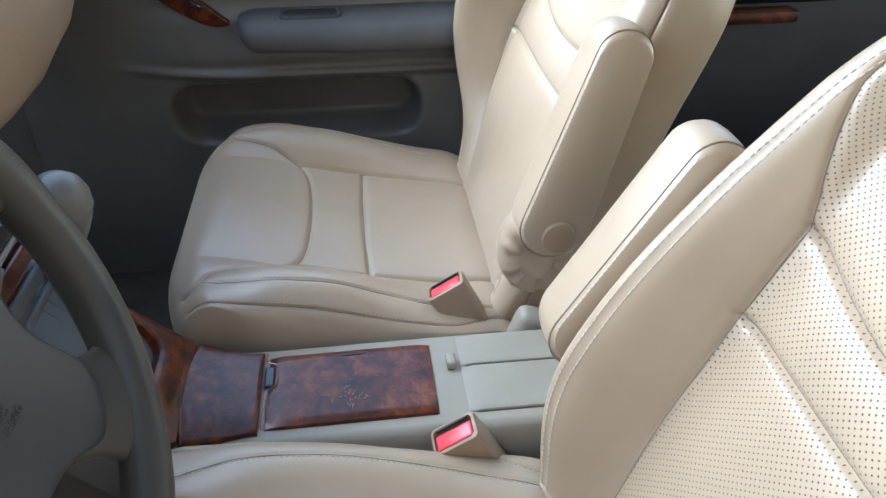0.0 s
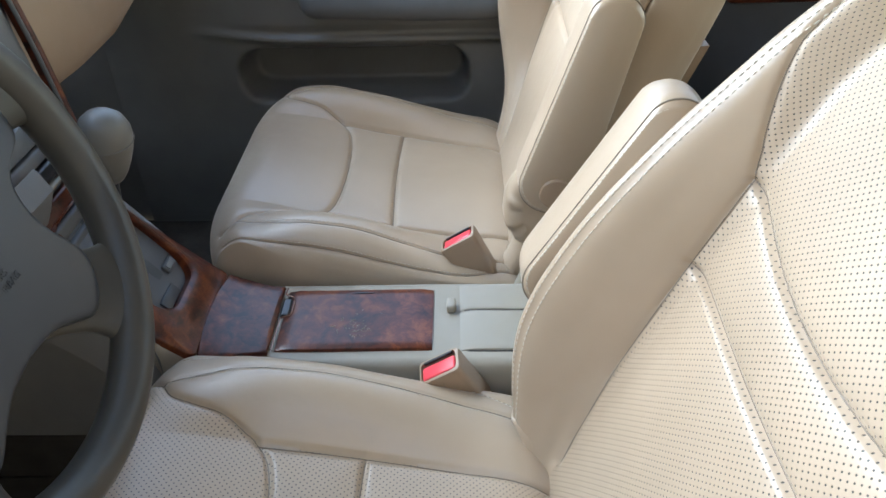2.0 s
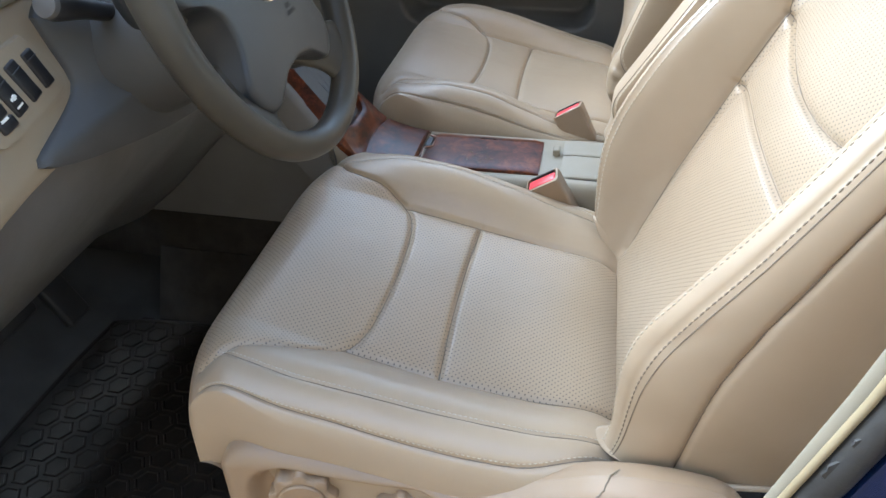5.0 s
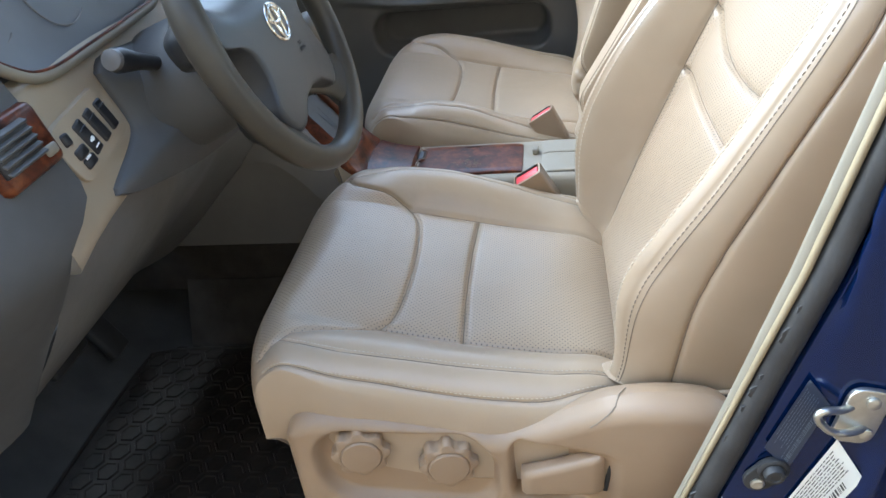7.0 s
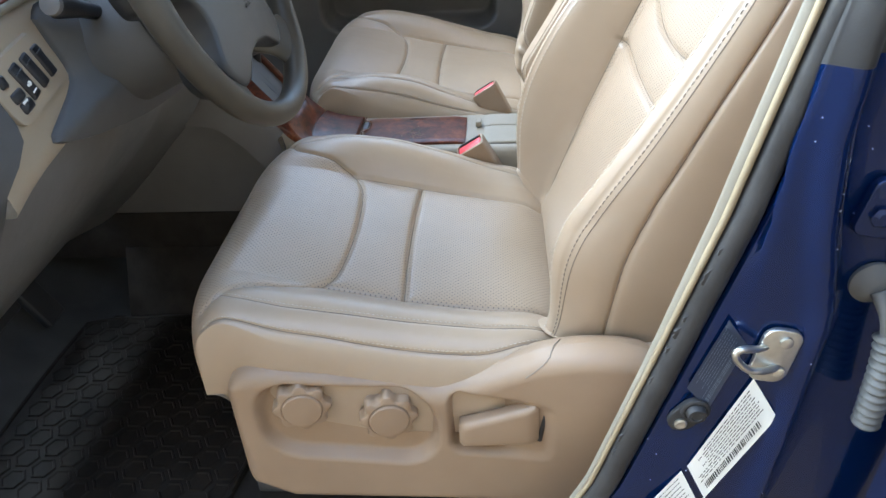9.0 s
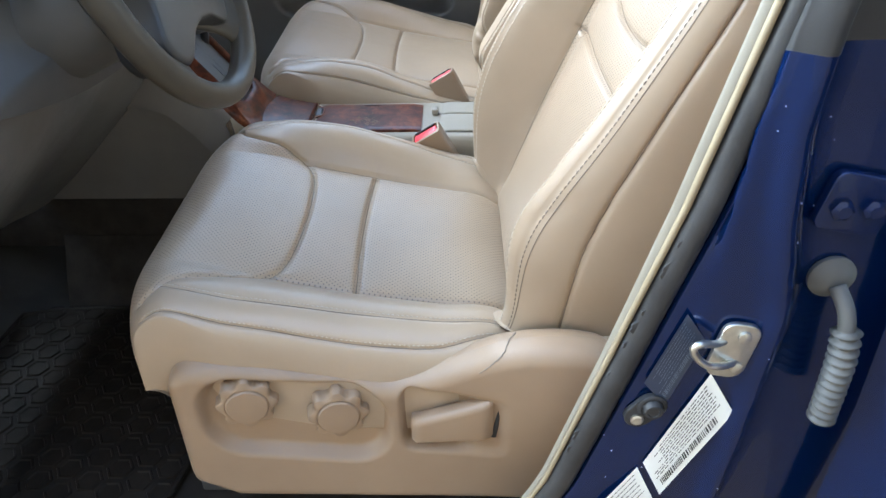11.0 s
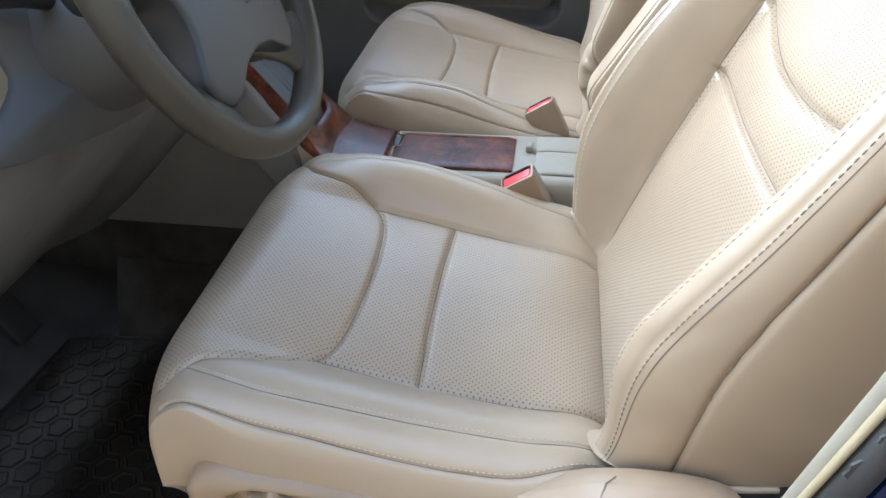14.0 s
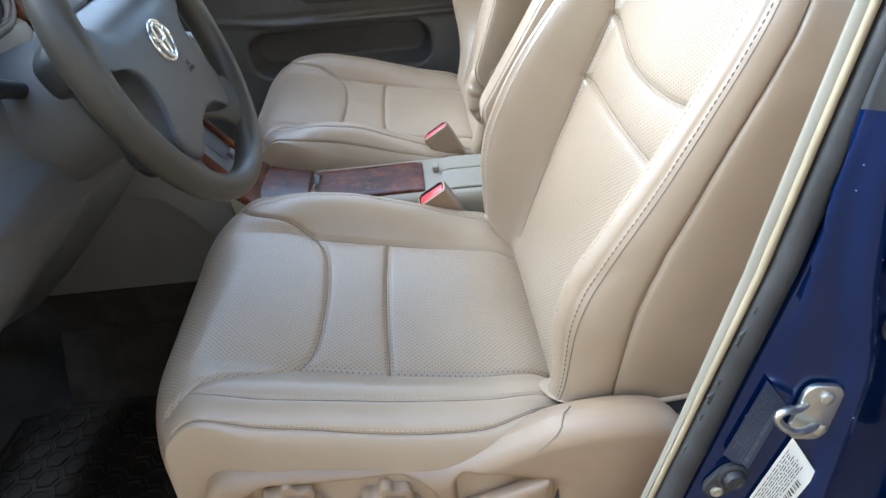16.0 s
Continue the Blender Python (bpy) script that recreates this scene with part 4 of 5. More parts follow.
# ---------------------------------------------------------------- seat belt buckles
def build_buckle(x, y, z, lean, group):
    b = thing("seat_belt_buckle", (x + 0.07, y, z - 0.10), "beige seat belt buckle with a red release button", "seat belt buckle", group)
    m = pose(x, y, z, 0, -32, 0) @ pose(0, 0, 0, lean, 0, 0)
    w, d = 0.056, 0.036
    rings = []
    for zz, kw, kd in ((-0.088, 0.74, 0.80), (-0.084, 0.80, 0.88), (-0.055, 0.88, 0.96), (-0.006, 1.0, 1.0), (-0.001, 0.97, 0.95), (0.0, 0.90, 0.86), (0.0, 0.86, 0.78), (-0.008, 0.84, 0.74)):
        o = rounded(w * kw, d * kd, 0.006, 4)
        rings.append(np.c_[o, np.full(len(o), zz)])
    part("housing", moved(loft(rings), m), BEIGE, b, "beige plastic buckle housing")
    part("release_button", moved(rbox(w * 0.80, d * 0.54, 0.010, 0.003), m @ pose(0, -0.003, -0.0045)), RED, b, "red release button")
    part("tongue_slot", moved(rbox(w * 0.70, 0.003, 0.004, 0.0008), m @ pose(0, d * 0.34, -0.001)), BLACK, b)
    path = [np.array(m @ Vector(v)) for v in ((0, 0, -0.080), (0.0, 0, -0.11), (0.01, 0, -0.15))]
    part("strap", tube(path, 0.013, 10, flat=0.35), BLACK, b, "black buckle stalk")


build_buckle(0.079, -0.107, 0.806, 6, "seat belt buckles")
build_buckle(0.102, 0.150, 0.810, -6, "seat belt buckles")


# ---------------------------------------------------------------- steering wheel
WC, WA = Vector((-0.2149, -0.3829, 1.1678)), 22.2


def build_wheel():
    """Local frame: x to the driver's right, y up the wheel, z towards the driver."""
    n = Vector((math.cos(radians(WA)), 0.0, math.sin(radians(WA))))
    r = Vector((0, 1, 0))
    u = n.cross(r)
    M = Matrix(((r.x, u.x, n.x, WC.x), (r.y, u.y, n.y, WC.y), (r.z, u.z, n.z, WC.z), (0, 0, 0, 1)))
    w = thing("steering_wheel", WC, "dark grey leather four-spoke steering wheel with emblem", "steering wheel")
    R = 0.1758
    rings = []
    for t in np.linspace(0, 2 * np.pi, 129)[:-1]:
        deg = math.degrees(t)
        thick = sum(math.exp(-((((deg - c + 180) % 360) - 180) / 13) ** 2) for c in (16, 164))
        grip = 0.0157 + 0.0020 * thick
        c = np.array([R * math.cos(t), R * math.sin(t), 0.0])
        e = np.array([math.cos(t), math.sin(t), 0.0])
        b = np.linspace(0, 2 * np.pi, 22, endpoint=False)[:, None]
        rings.append(c + grip * (np.cos(b) * e + 1.12 * np.sin(b) * np.array([0, 0, 1.0])))
    rr = np.array(rings)
    f = [tuple(i % (128 * 22) for i in q_) for q_ in grid_faces(129, 22, True)]
    part("rim", moved((rr.reshape(-1, 3), f), M), RIM, w, "worn dark leather rim", sharp=0)
    # spokes: two at the sides, two lower ones
    for ang, w0, w1 in ((15, 0.040, 0.036), (165, 0.040, 0.036), (-47, 0.058, 0.066), (-133, 0.058, 0.066)):
        e = np.array([math.cos(radians(ang)), math.sin(radians(ang)), 0.0])
        g = np.array([-e[1], e[0], 0.0])
        rg = []
        for k in np.linspace(0, 1, 16):
            d = 0.100 + (R - 0.006 - 0.100) * k
            ww = (w0 + (w1 - w0) * k) / 2 + 0.020 * max(0.0, (k - 0.45) / 0.55) ** 2.4 + 0.010 * (1 - k) ** 2
            zz = -0.030 * (1 - k)
            b = np.linspace(0, 2 * np.pi, 24, endpoint=False)
            hh = 0.0095 + 0.0015 * k ** 3
            rg.append([d * e + ww * np.sign(math.cos(t)) * abs(math.cos(t)) ** 0.7 * g + np.array([0, 0, zz + hh * np.sign(math.sin(t)) * abs(math.sin(t)) ** 0.8]) for t in b])
        part("spoke", moved(loft(rg), M), RIM, w, sharp=0)
    # airbag pad with four short arms
    out = cr([(0.0, 0.072), (0.045, 0.071), (0.085, 0.067), (0.122, 0.061), (0.143, 0.051), (0.146, 0.036), (0.139, 0.016), (0.112, 0.006), (0.096, -0.007), (0.091, -0.026), (0.095, -0.046), (0.104, -0.064), (0.110, -0.080), (0.104, -0.098), (0.088, -0.113), (0.072, -0.114), (0.054, -0.104), (0.032, -0.093), (0.0, -0.088)], 90)
    out = np.vstack([out, (out * (-1, 1))[::-1][1:-1]])
    cen = np.array([0.0, -0.012])
    ang_ = np.arctan2(out[:, 1] - cen[1], out[:, 0] - cen[0])
    oval_ = np.c_[0.100 * np.cos(ang_), 0.080 * np.sin(ang_)]

    def dome(p_):
        return 0.0095 - 0.40 * p_[:, 0] ** 2 - 0.40 * (p_[:, 1] + 0.01) ** 2 - 22.0 * np.maximum(p_[:, 1] - 0.020, 0) ** 2 * (1 - smooth01(np.abs(p_[:, 0]), 0.07, 0.13))

    rg = [np.c_[cen + (out - cen) * 0.95, np.full(len(out), -0.060)], np.c_[out, np.full(len(out), -0.042)]]
    for k in (1.0, 0.994, 0.985, 0.97, 0.94, 0.90, 0.84, 0.77, 0.69, 0.60, 0.50, 0.40, 0.30, 0.20, 0.10, 0.03):
        w_ = float(smooth01(k, 0.25, 1.0))
        p_ = cen + k * ((out - cen) * w_ + oval_ * (1 - w_))
        edge_ = 0.0045 * max(0.0, (k - 0.955) / 0.045) ** 2
        rg.append(np.c_[p_, dome(p_) - edge_])
    pad = part("airbag_pad", moved(loft(rg), M), CHARCOAL_PAD, w, "smooth slate grey airbag cover", sharp=0)
    part("hub", moved(lathe([(0.075, -0.095), (0.085, -0.07), (0.082, -0.05), (0.06, -0.04)], 40), M), CHARCOAL, w)
    ez = 0.0100
    oval = lambda cx_, cy_, rx_, ry_, rad: tube([(cx_ + rx_ * math.cos(t), cy_ + ry_ * math.sin(t), ez) for t in np.linspace(0, 2 * np.pi, 61)], rad, 8)
    em = part("emblem", moved(oval(0, 0.0, 0.0268, 0.0232, 0.0021), M), CHROME, pad, "bright metal oval emblem")
    part("inner_oval", moved(oval(0, 0.0095, 0.0190, 0.0095, 0.0025), M), CHROME, em)
    part("inner_oval", moved(oval(0, -0.0005, 0.0088, 0.0205, 0.0025), M), CHROME, em)
    part("emblem_dish", moved(lathe([(0.0285, 0.004), (0.0285, 0.0098), (0.020, 0.0096), (0.002, 0.0096)], 40), M @ Matrix.Diagonal((1, 0.88, 1, 1))), CHARCOAL, pad)
    lettering = bpy.data.curves.new("lettering", "FONT")
    lettering.body, lettering.size, lettering.align_x, lettering.extrude = "SRS\nAIRBAG", 0.0075, "CENTER", 0.0002
    tmp = bpy.data.objects.new("lettering", lettering)
    scene.collection.objects.link(tmp)
    flat_ = bpy.data.meshes.new_from_object(tmp.evaluated_get(bpy.context.evaluated_depsgraph_get()))
    vf = (np.array([v.co[:] for v in flat_.vertices]), [tuple(p_.vertices) for p_ in flat_.polygons])
    bpy.data.objects.remove(tmp)
    bpy.data.meshes.remove(flat_)
    vf = (np.c_[vf[0][:, :2], vf[0][:, 2] + 0.0004], vf[1])
    tilt = pose(0.026, -0.040, float(dome(np.array([[0.026, -0.043]]))[0]), 1.5, -1.2, 0)
    part("embossed_words", moved(moved(vf, tilt), M), INK, pad, "small dark embossed words", smooth=False)
    # column shroud and stalks
    col = thing("steering_column", WC - 0.12 * n, "black plastic steering column cover with stalks", "steering column")
    rg = []
    for z, k in ((-0.065, 0.066), (-0.072, 0.088), (-0.085, 0.096), (-0.14, 0.100), (-0.24, 0.105)):
        b = np.linspace(0, 2 * np.pi, 40, endpoint=False)
        rg.append(np.c_[k * np.cos(b), k * 0.80 * np.sin(b) - 0.012, np.full(40, z)])
    part("shroud", moved(loft(rg), M), COLUMN, col, "black rounded column shroud")
    part("turn_stalk", moved(tube([(-0.06, 0.025, -0.118), (-0.11, 0.046, -0.114), (-0.148, 0.060, -0.110), (-0.158, 0.063, -0.109)], (0.008, 0.010, 0.0145, 0.0105), 18), M), SWITCH, col, "black indicator stalk")
    part("stalk_cap", moved(tube([(-0.155, 0.062, -0.109), (-0.160, 0.064, -0.108), (-0.162, 0.0645, -0.108)], (0.0125, 0.0115, 0.006), 18), M), GREY_LOW, col, "grey end cap of the stalk")
    part("wiper_stalk", tube([(-0.33, -0.34, 1.185), (-0.315, -0.285, 1.197), (-0.305, -0.245, 1.205), (-0.302, -0.216, 1.208)], (0.009, 0.009, 0.010, 0.0095), 14, flat=0.7), GREY_LOW, col, "grey wiper stalk")


CHARCOAL_PAD = grained("pad_slate", (0.026, 0.028, 0.031), (0.036, 0.038, 0.041), (0.34, 0.44), 1400, 0.12, spec=0.5)
build_wheel()


# ---------------------------------------------------------------- dashboard
def build_dash():
    d = thing("dashboard", (-0.5, 0.0, 1.0), "beige and dark grey dashboard with burl wood trim", "dashboard")
    # knee panel: grey, sloping forward to the footwell
    rows = []
    for y in np.linspace(-0.70, -0.05, 30):
        e = float(smooth01(y, -0.20, -0.085))
        prof = cr([(-0.395, 1.045), (-0.382, 1.02), (-0.400, 0.96 + 0.02 * e), (-0.455, 0.88), (-0.53, 0.80), (-0.61, 0.72), (-0.68, 0.66)], 18)
        rows.append([(x + 0.05 * e, y, z) for x, z in prof])
    part("knee_panel", sheet(rows), GREY_LOW, d, "plain warm grey knee panel")
    # sloping driver side fascia: beige switch panel with a dark column surround let into it
    def face_x(z):
        return -0.368 - 0.30 * (z - 1.115)

    def fascia_plate(outline, centre, lift, bulge=0.0, deep=0.012, edge=0.004, n=90):
        """A shallow moulding on the fascia from a (y, z) outline, its edge rolled, its middle bulging to the driver."""
        o = cr(list(outline) + [outline[0]], n + 1)[:-1]
        c = np.array(centre)
        rg = []
        for k, h in ((1.0, -deep), (1.0, lift - edge), (0.994, lift - 0.4 * edge), (0.982, lift), (0.93, lift), (0.85, lift), (0.7, lift), (0.5, lift), (0.25, lift), (0.04, lift)):
            p_ = c + (o - c) * k
            rg.append(np.c_[face_x(p_[:, 1]) + h + bulge * (1 - k * k), p_])
        return loft(rg)

    rows = []
    for y in np.linspace(-0.705, -0.285, 40):
        low = float(np.interp(y, [-0.705, -0.66, -0.62, -0.58, -0.50, -0.285], [1.020, 1.030, 1.036, 1.040, 1.050, 1.08]))
        rows.append([(face_x(z) - 0.002 + dx, y, z) for z, dx in ((1.192, -0.02), (1.189, -0.005), (1.183, 0.0), (1.16, 0.0), (1.12, 0.0), (1.08, 0.0), (low + 0.02, 0.0), (low + 0.006, -0.002), (low + 0.001, -0.006), (low, -0.014), (low + 0.001, -0.05))])
    sp = part("switch_panel", sheet(rows), DASH_BEIGE, d, "beige plastic panel with switches")
    part("switch_bezel", fascia_plate([(-0.540, 1.156), (-0.585, 1.151), (-0.632, 1.144), (-0.640, 1.125), (-0.634, 1.096), (-0.622, 1.084), (-0.580, 1.090), (-0.535, 1.097), (-0.520, 1.106), (-0.527, 1.135)], (-0.581, 1.120), 0.0035, edge=0.002), DASH_BEIGE, sp, "raised beige bezel round the switches")

    def fascia_at(y, z, lift, lean=0.0):
        return pose(face_x(z) + lift, y, z, 0, -16.7, 0) @ pose(0, 0, 0, lean, 0, 0)

    for y0_, z0_, y1_, z1_, w in ((-0.546, 1.144, -0.539, 1.108, 0.015), (-0.571, 1.142, -0.561, 1.104, 0.016), (-0.595, 1.139, -0.585, 1.100, 0.017)):
        cy, cz = (y0_ + y1_) / 2, (z0_ + z1_) / 2
        mt = fascia_at(cy, cz, 0.0034, -math.degrees(math.atan2(y1_ - y0_, z0_ - z1_)) * -1)
        b = part("switch", moved(rbox(0.006, w, math.hypot(y1_ - y0_, z1_ - z0_), 0.0025), mt), SWITCH, sp, "black dashboard switch")
        part("switch_step", moved(rbox(0.0022, w * 0.86, 0.0012, 0.0004), mt @ pose(0.003, 0, 0.011)), CHARCOAL_PAD, b)
        if y0_ < -0.58:
            part("switch_mark", moved(joined(moved(rbox(0.0006, 0.008, 0.0030, 0.0002), pose(0.0032, 0, -0.004)), moved(rbox(0.0006, 0.0036, 0.0050, 0.0002), pose(0.0032, 0.001, -0.004)), moved(rbox(0.0006, 0.009, 0.0018, 0.0002), pose(0.0032, 0, -0.0125))), mt), PAPER, b, "small white printed mark")
    b = part("switch", moved(rbox(0.006, 0.013, 0.014, 0.003), fascia_at(-0.621, 1.130, 0.0034)), SWITCH, sp, "small black square switch")
    b = part("switch", moved(joined(rbox(0.006, 0.021, 0.012, 0.003), moved(rbox(0.0066, 0.021, 0.012, 0.003), pose(0, 0.002, -0.013))), fascia_at(-0.612, 1.112, 0.0036, 8)), SWITCH, sp, "black rocker switch")
    part("switch_mark", moved(rbox(0.0006, 0.010, 0.0026, 0.0002), fascia_at(-0.611, 1.106, 0.0072, 8)), PAPER, b, "small white printed mark")
    # dark surround of the steering column
    part("column_surround", fascia_plate([(-0.513, 1.163), (-0.494, 1.174), (-0.455, 1.173), (-0.419, 1.169), (-0.345, 1.165), (-0.262, 1.164), (-0.225, 1.14), (-0.215, 1.08), (-0.235, 1.02), (-0.285, 1.000), (-0.334, 1.000), (-0.425, 1.010), (-0.526, 1.030), (-0.585, 1.046), (-0.603, 1.056), (-0.594, 1.062), (-0.567, 1.071), (-0.532, 1.083), (-0.512, 1.094), (-0.508, 1.108), (-0.511, 1.135)], (-0.400, 1.085), 0.0045, 0.030), COLUMN, d, "dark plastic surround of the steering column")
    # instrument cluster: hood, recess and trim line
    rows = []
    for z in np.linspace(1.186, 1.372, 14):
        lo = float(np.interp(z, [1.186, 1.203, 1.245, 1.33, 1.372], [-0.585, -0.625, -0.665, -0.700, -0.712]))
        hi = float(np.interp(z, [1.186, 1.198, 1.235, 1.372], [-0.335, -0.325, -0.300, -0.285]))
        rows.append([(face_x(z) - 0.005 - 0.010 * math.sin(math.pi * u), lo + (hi - lo) * u, z) for u in np.linspace(0, 1, 16)])
    # the grey of this lens stands for light reflected off clear plastic
    cf = part("cluster_lens", sheet(rows), CLUSTER, d, "grey lens over the instruments, reflected haze in its colour", sharp=0)
    for cy, rad in ((-0.60, 0.040), (-0.48, 0.052), (-0.375, 0.040)):
        part("gauge_ring", moved(tube([(rad * math.cos(a), rad * math.sin(a), 0) for a in np.linspace(-2.6, 0.6, 40)], 0.0012, 6), pose(face_x(1.262) - 0.011, cy, 1.262, 0, 73, 0)), GREY_LOW, cf, "faint gauge rim")
    frame_pts = cr([(-0.42, -0.70, 1.33), (-0.402, -0.665, 1.245), (-0.392, -0.625, 1.203), (-0.386, -0.585, 1.188), (-0.386, -0.50, 1.188), (-0.386, -0.38, 1.192), (-0.388, -0.325, 1.198), (-0.398, -0.300, 1.235), (-0.43, -0.285, 1.36)], 70)
    part("cluster_frame", tube(frame_pts, 0.0065, 12), TAUPE, d, "brown rounded frame round the instruments")
    part("cluster_lip", tube(frame_pts + (0.003, 0.0, 0.006), 0.0018, 8), WOOD, d)
    rows = []
    for x, z in cr([(-0.56, 1.335), (-0.49, 1.340), (-0.46, 1.346), (-0.445, 1.360), (-0.465, 1.374), (-0.55, 1.366), (-0.75, 1.30), (-1.0, 1.22)], 24):
        rows.append([(x, y, z - 0.02 * abs(y / 0.7) ** 3) for y in np.linspace(-0.72, -0.10, 20)])
    part("hood", sheet(rows), CHARCOAL, d, "dark dashboard hood")
    # side vent with wood surround and grey end panel
    vent = part("side_vent", moved(rbox(0.024, 0.092, 0.066, 0.009), pose(-0.378, -0.684, 1.150, 0, -16, 0)), WOOD, d, "burl wood surround of the side air vent")
    part("vent_recess", moved(rbox(0.006, 0.060, 0.038, 0.002), pose(-0.3665, -0.696, 1.156, 0, -16, 0)), SWITCH, vent)
    for k in range(5):
        part("vent_slat", moved(rbox(0.008, 0.058, 0.003, 0.001), pose(-0.3590 - 0.0024 * k, -0.696, 1.142 + 0.0078 * k, 0, 14, 0)), COLUMN, vent)
    part("vent_wheel", moved(rbox(0.008, 0.020, 0.012, 0.004), pose(-0.3625, -0.656, 1.136, 0, -16, 0)), TAUPE, vent, "grey-brown thumb wheel")
    rows = []
    for x, z in cr([(-0.402, 1.215), (-0.391, 1.19), (-0.370, 1.12), (-0.352, 1.05), (-0.385, 0.99), (-0.44, 0.91), (-0.51, 0.80)], 30):
        inner = float(np.interp(z, [0.80, 1.00, 1.035, 1.050, 1.068, 1.084, 1.116, 1.21], [-0.698, -0.698, -0.708, -0.700, -0.655, -0.640, -0.640, -0.646]))
        rows.append([(x + 0.004 - 0.25 * max(0.0, -0.715 - y), y, z) for y in np.linspace(-0.825, inner, 10)] + [(x - 0.012, inner + 0.002, z)])
    part("end_panel", sheet(rows), COLUMN, d, "dark end panel of the dashboard")
    part("inner_panel", box_vf(-0.58, -0.53, -0.72, 0.73, 1.02, 1.34, 0.004), CHARCOAL, d)
    # centre stack
    rows = []
    prof = cr([(-0.345, 0.925), (-0.362, 0.97), (-0.375, 1.05), (-0.390, 1.15), (-0.410, 1.25), (-0.44, 1.33)], 26)
    for y in np.linspace(-0.115, 0.075, 16):
        rows.append([(x, y, z) for x, z in prof])
    st = part("center_fascia", sheet(rows), CHARCOAL, d, "grey centre stack with vents and controls")
    for sgn, yy in ((-1, -0.122), (1, 0.078)):
        rg = []
        for (x, z), k in zip(prof, np.linspace(0, 1, len(prof))):
            o = rounded(0.018, 0.011, 0.005, 4)
            rg.append(np.c_[x + 0.004 + o[:, 0], yy + sgn * 0.012 * math.sin(k * 3.1) + o[:, 1], np.full(len(o), z)])
        part("stack_trim", loft(rg), WOOD, st, "burl wood strip beside the centre stack")
        part("stack_edge", tube(np.c_[prof[:, 0] + 0.010, yy - sgn * 0.009 + sgn * 0.012 * np.sin(np.linspace(0, 3.1, len(prof))), prof[:, 1]], 0.0028, 8), COLUMN, st, "dark edge of the stack")
    # control bands at the foot of the stack
    for z, h, mt, lb in ((0.930, 0.020, COLUMN, ""), (0.952, 0.018, COLUMN, ""), (0.976, 0.022, WOOD, "burl wood band"), (0.996, 0.008, GREIGE, ""), (1.012, 0.020, SWITCH, ""), (1.034, 0.016, GREY_LOW, ""), (1.060, 0.030, CHARCOAL, "")):
        x = float(np.interp(z, prof[:, 1], prof[:, 0]))
        part("control_panel", moved(rbox(0.012, 0.175, h, 0.004), pose(x + 0.004, -0.016, z, 0, -9, 0)), mt, st, lb)
    # upper fascia with the vent and the round dial
    rows = []
    for y in np.linspace(-0.305, 0.07, 20):
        rows.append([(x - 0.004, y, z) for x, z in cr([(-0.408, 1.10), (-0.410, 1.16), (-0.418, 1.24), (-0.44, 1.34)], 12)])
    fa = part("upper_fascia", sheet(rows), CHARCOAL, st, "dark fascia round the air vent")
    vt = part("air_vent", moved(rbox(0.008, 0.098, 0.115, 0.004), pose(-0.412, -0.218, 1.225, 0, -6, 0)), SWITCH, fa, "air vent with flat slats")
    for zz in np.linspace(1.180, 1.275, 7):
        part("vent_slat", moved(rbox(0.016, 0.092, 0.004, 0.0015), pose(-0.406 - 0.10 * (zz - 1.18), -0.218, zz, 0, 24, 0)), CHARCOAL_PAD, fa)
    part("vent_tab", moved(rbox(0.014, 0.024, 0.014, 0.003), pose(-0.398, -0.222, 1.222, 0, -6, 0)), GREY_LOW, fa)
    part("vent_trim", tube([(-0.402, -0.285, 1.225), (-0.398, -0.275, 1.190), (-0.396, -0.225, 1.168), (-0.396, -0.165, 1.152), (-0.396, -0.13, 1.144)], 0.0115, 12, flat=0.6), WOOD, fa, "burl wood edge below the vent")
    part("vent_trim", tube([(-0.43, -0.178, 1.33), (-0.408, -0.170, 1.235), (-0.398, -0.150, 1.180), (-0.394, -0.130, 1.140)], 0.008, 12, flat=0.7), WOOD, fa, "burl wood edge beside the vent")
    dial = part("round_dial", moved(lathe([(0.024, 0), (0.024, 0.006), (0.0225, 0.009), (0.019, 0.0095), (0.018, 0.005), (0.004, 0.005)], 36), pose(-0.412, -0.105, 1.205, 0, 84, 0)), GREY_LOW, fa, "round grey control dial")
    # passenger side: beige glovebox bulge with a dark underside
    rows = []
    for y in np.linspace(0.092, 0.735, 34):
        zb = float(np.interp(y, [0.09, 0.19, 0.27, 0.385, 0.57, 0.69, 0.735], [1.020, 1.022, 1.018, 1.020, 1.052, 1.095, 1.12]))
        e = float(smooth01(y, 0.52, 0.735))
        prof2 = cr([(-0.47, 1.33), (-0.425, 1.30), (-0.410 - 0.02 * e, 1.24), (-0.400 - 0.03 * e, 1.15 + 0.02 * e), (-0.408 - 0.04 * e, zb + 0.05), (-0.432 - 0.05 * e, zb + 0.010), (-0.50, zb - 0.005), (-0.62, zb - 0.03), (-0.80, zb - 0.06)], 34)
        rows.append([(x, y, z) for x, z in prof2])
    gb = part("glovebox_panel", sheet(rows), BEIGE, d, "beige rounded lower passenger dash")
    part("glovebox_screw", moved(lathe([(0.004, 0), (0.004, 0.0015), (0.002, 0.002)], 12), pose(-0.452, 0.575, 1.072, 0, 90, 0)), GREY_LOW, gb)
    rows = []
    for x, z in cr([(-0.47, 1.33), (-0.44, 1.345), (-0.50, 1.355), (-0.75, 1.30), (-1.0, 1.24)], 20):
        rows.append([(x, y, z - 0.02 * abs(y / 0.7) ** 3) for y in np.linspace(-0.10, 0.735, 20)])
    part("dash_top", sheet(rows), GREIGE, d, "pale dashboard top")


build_dash()


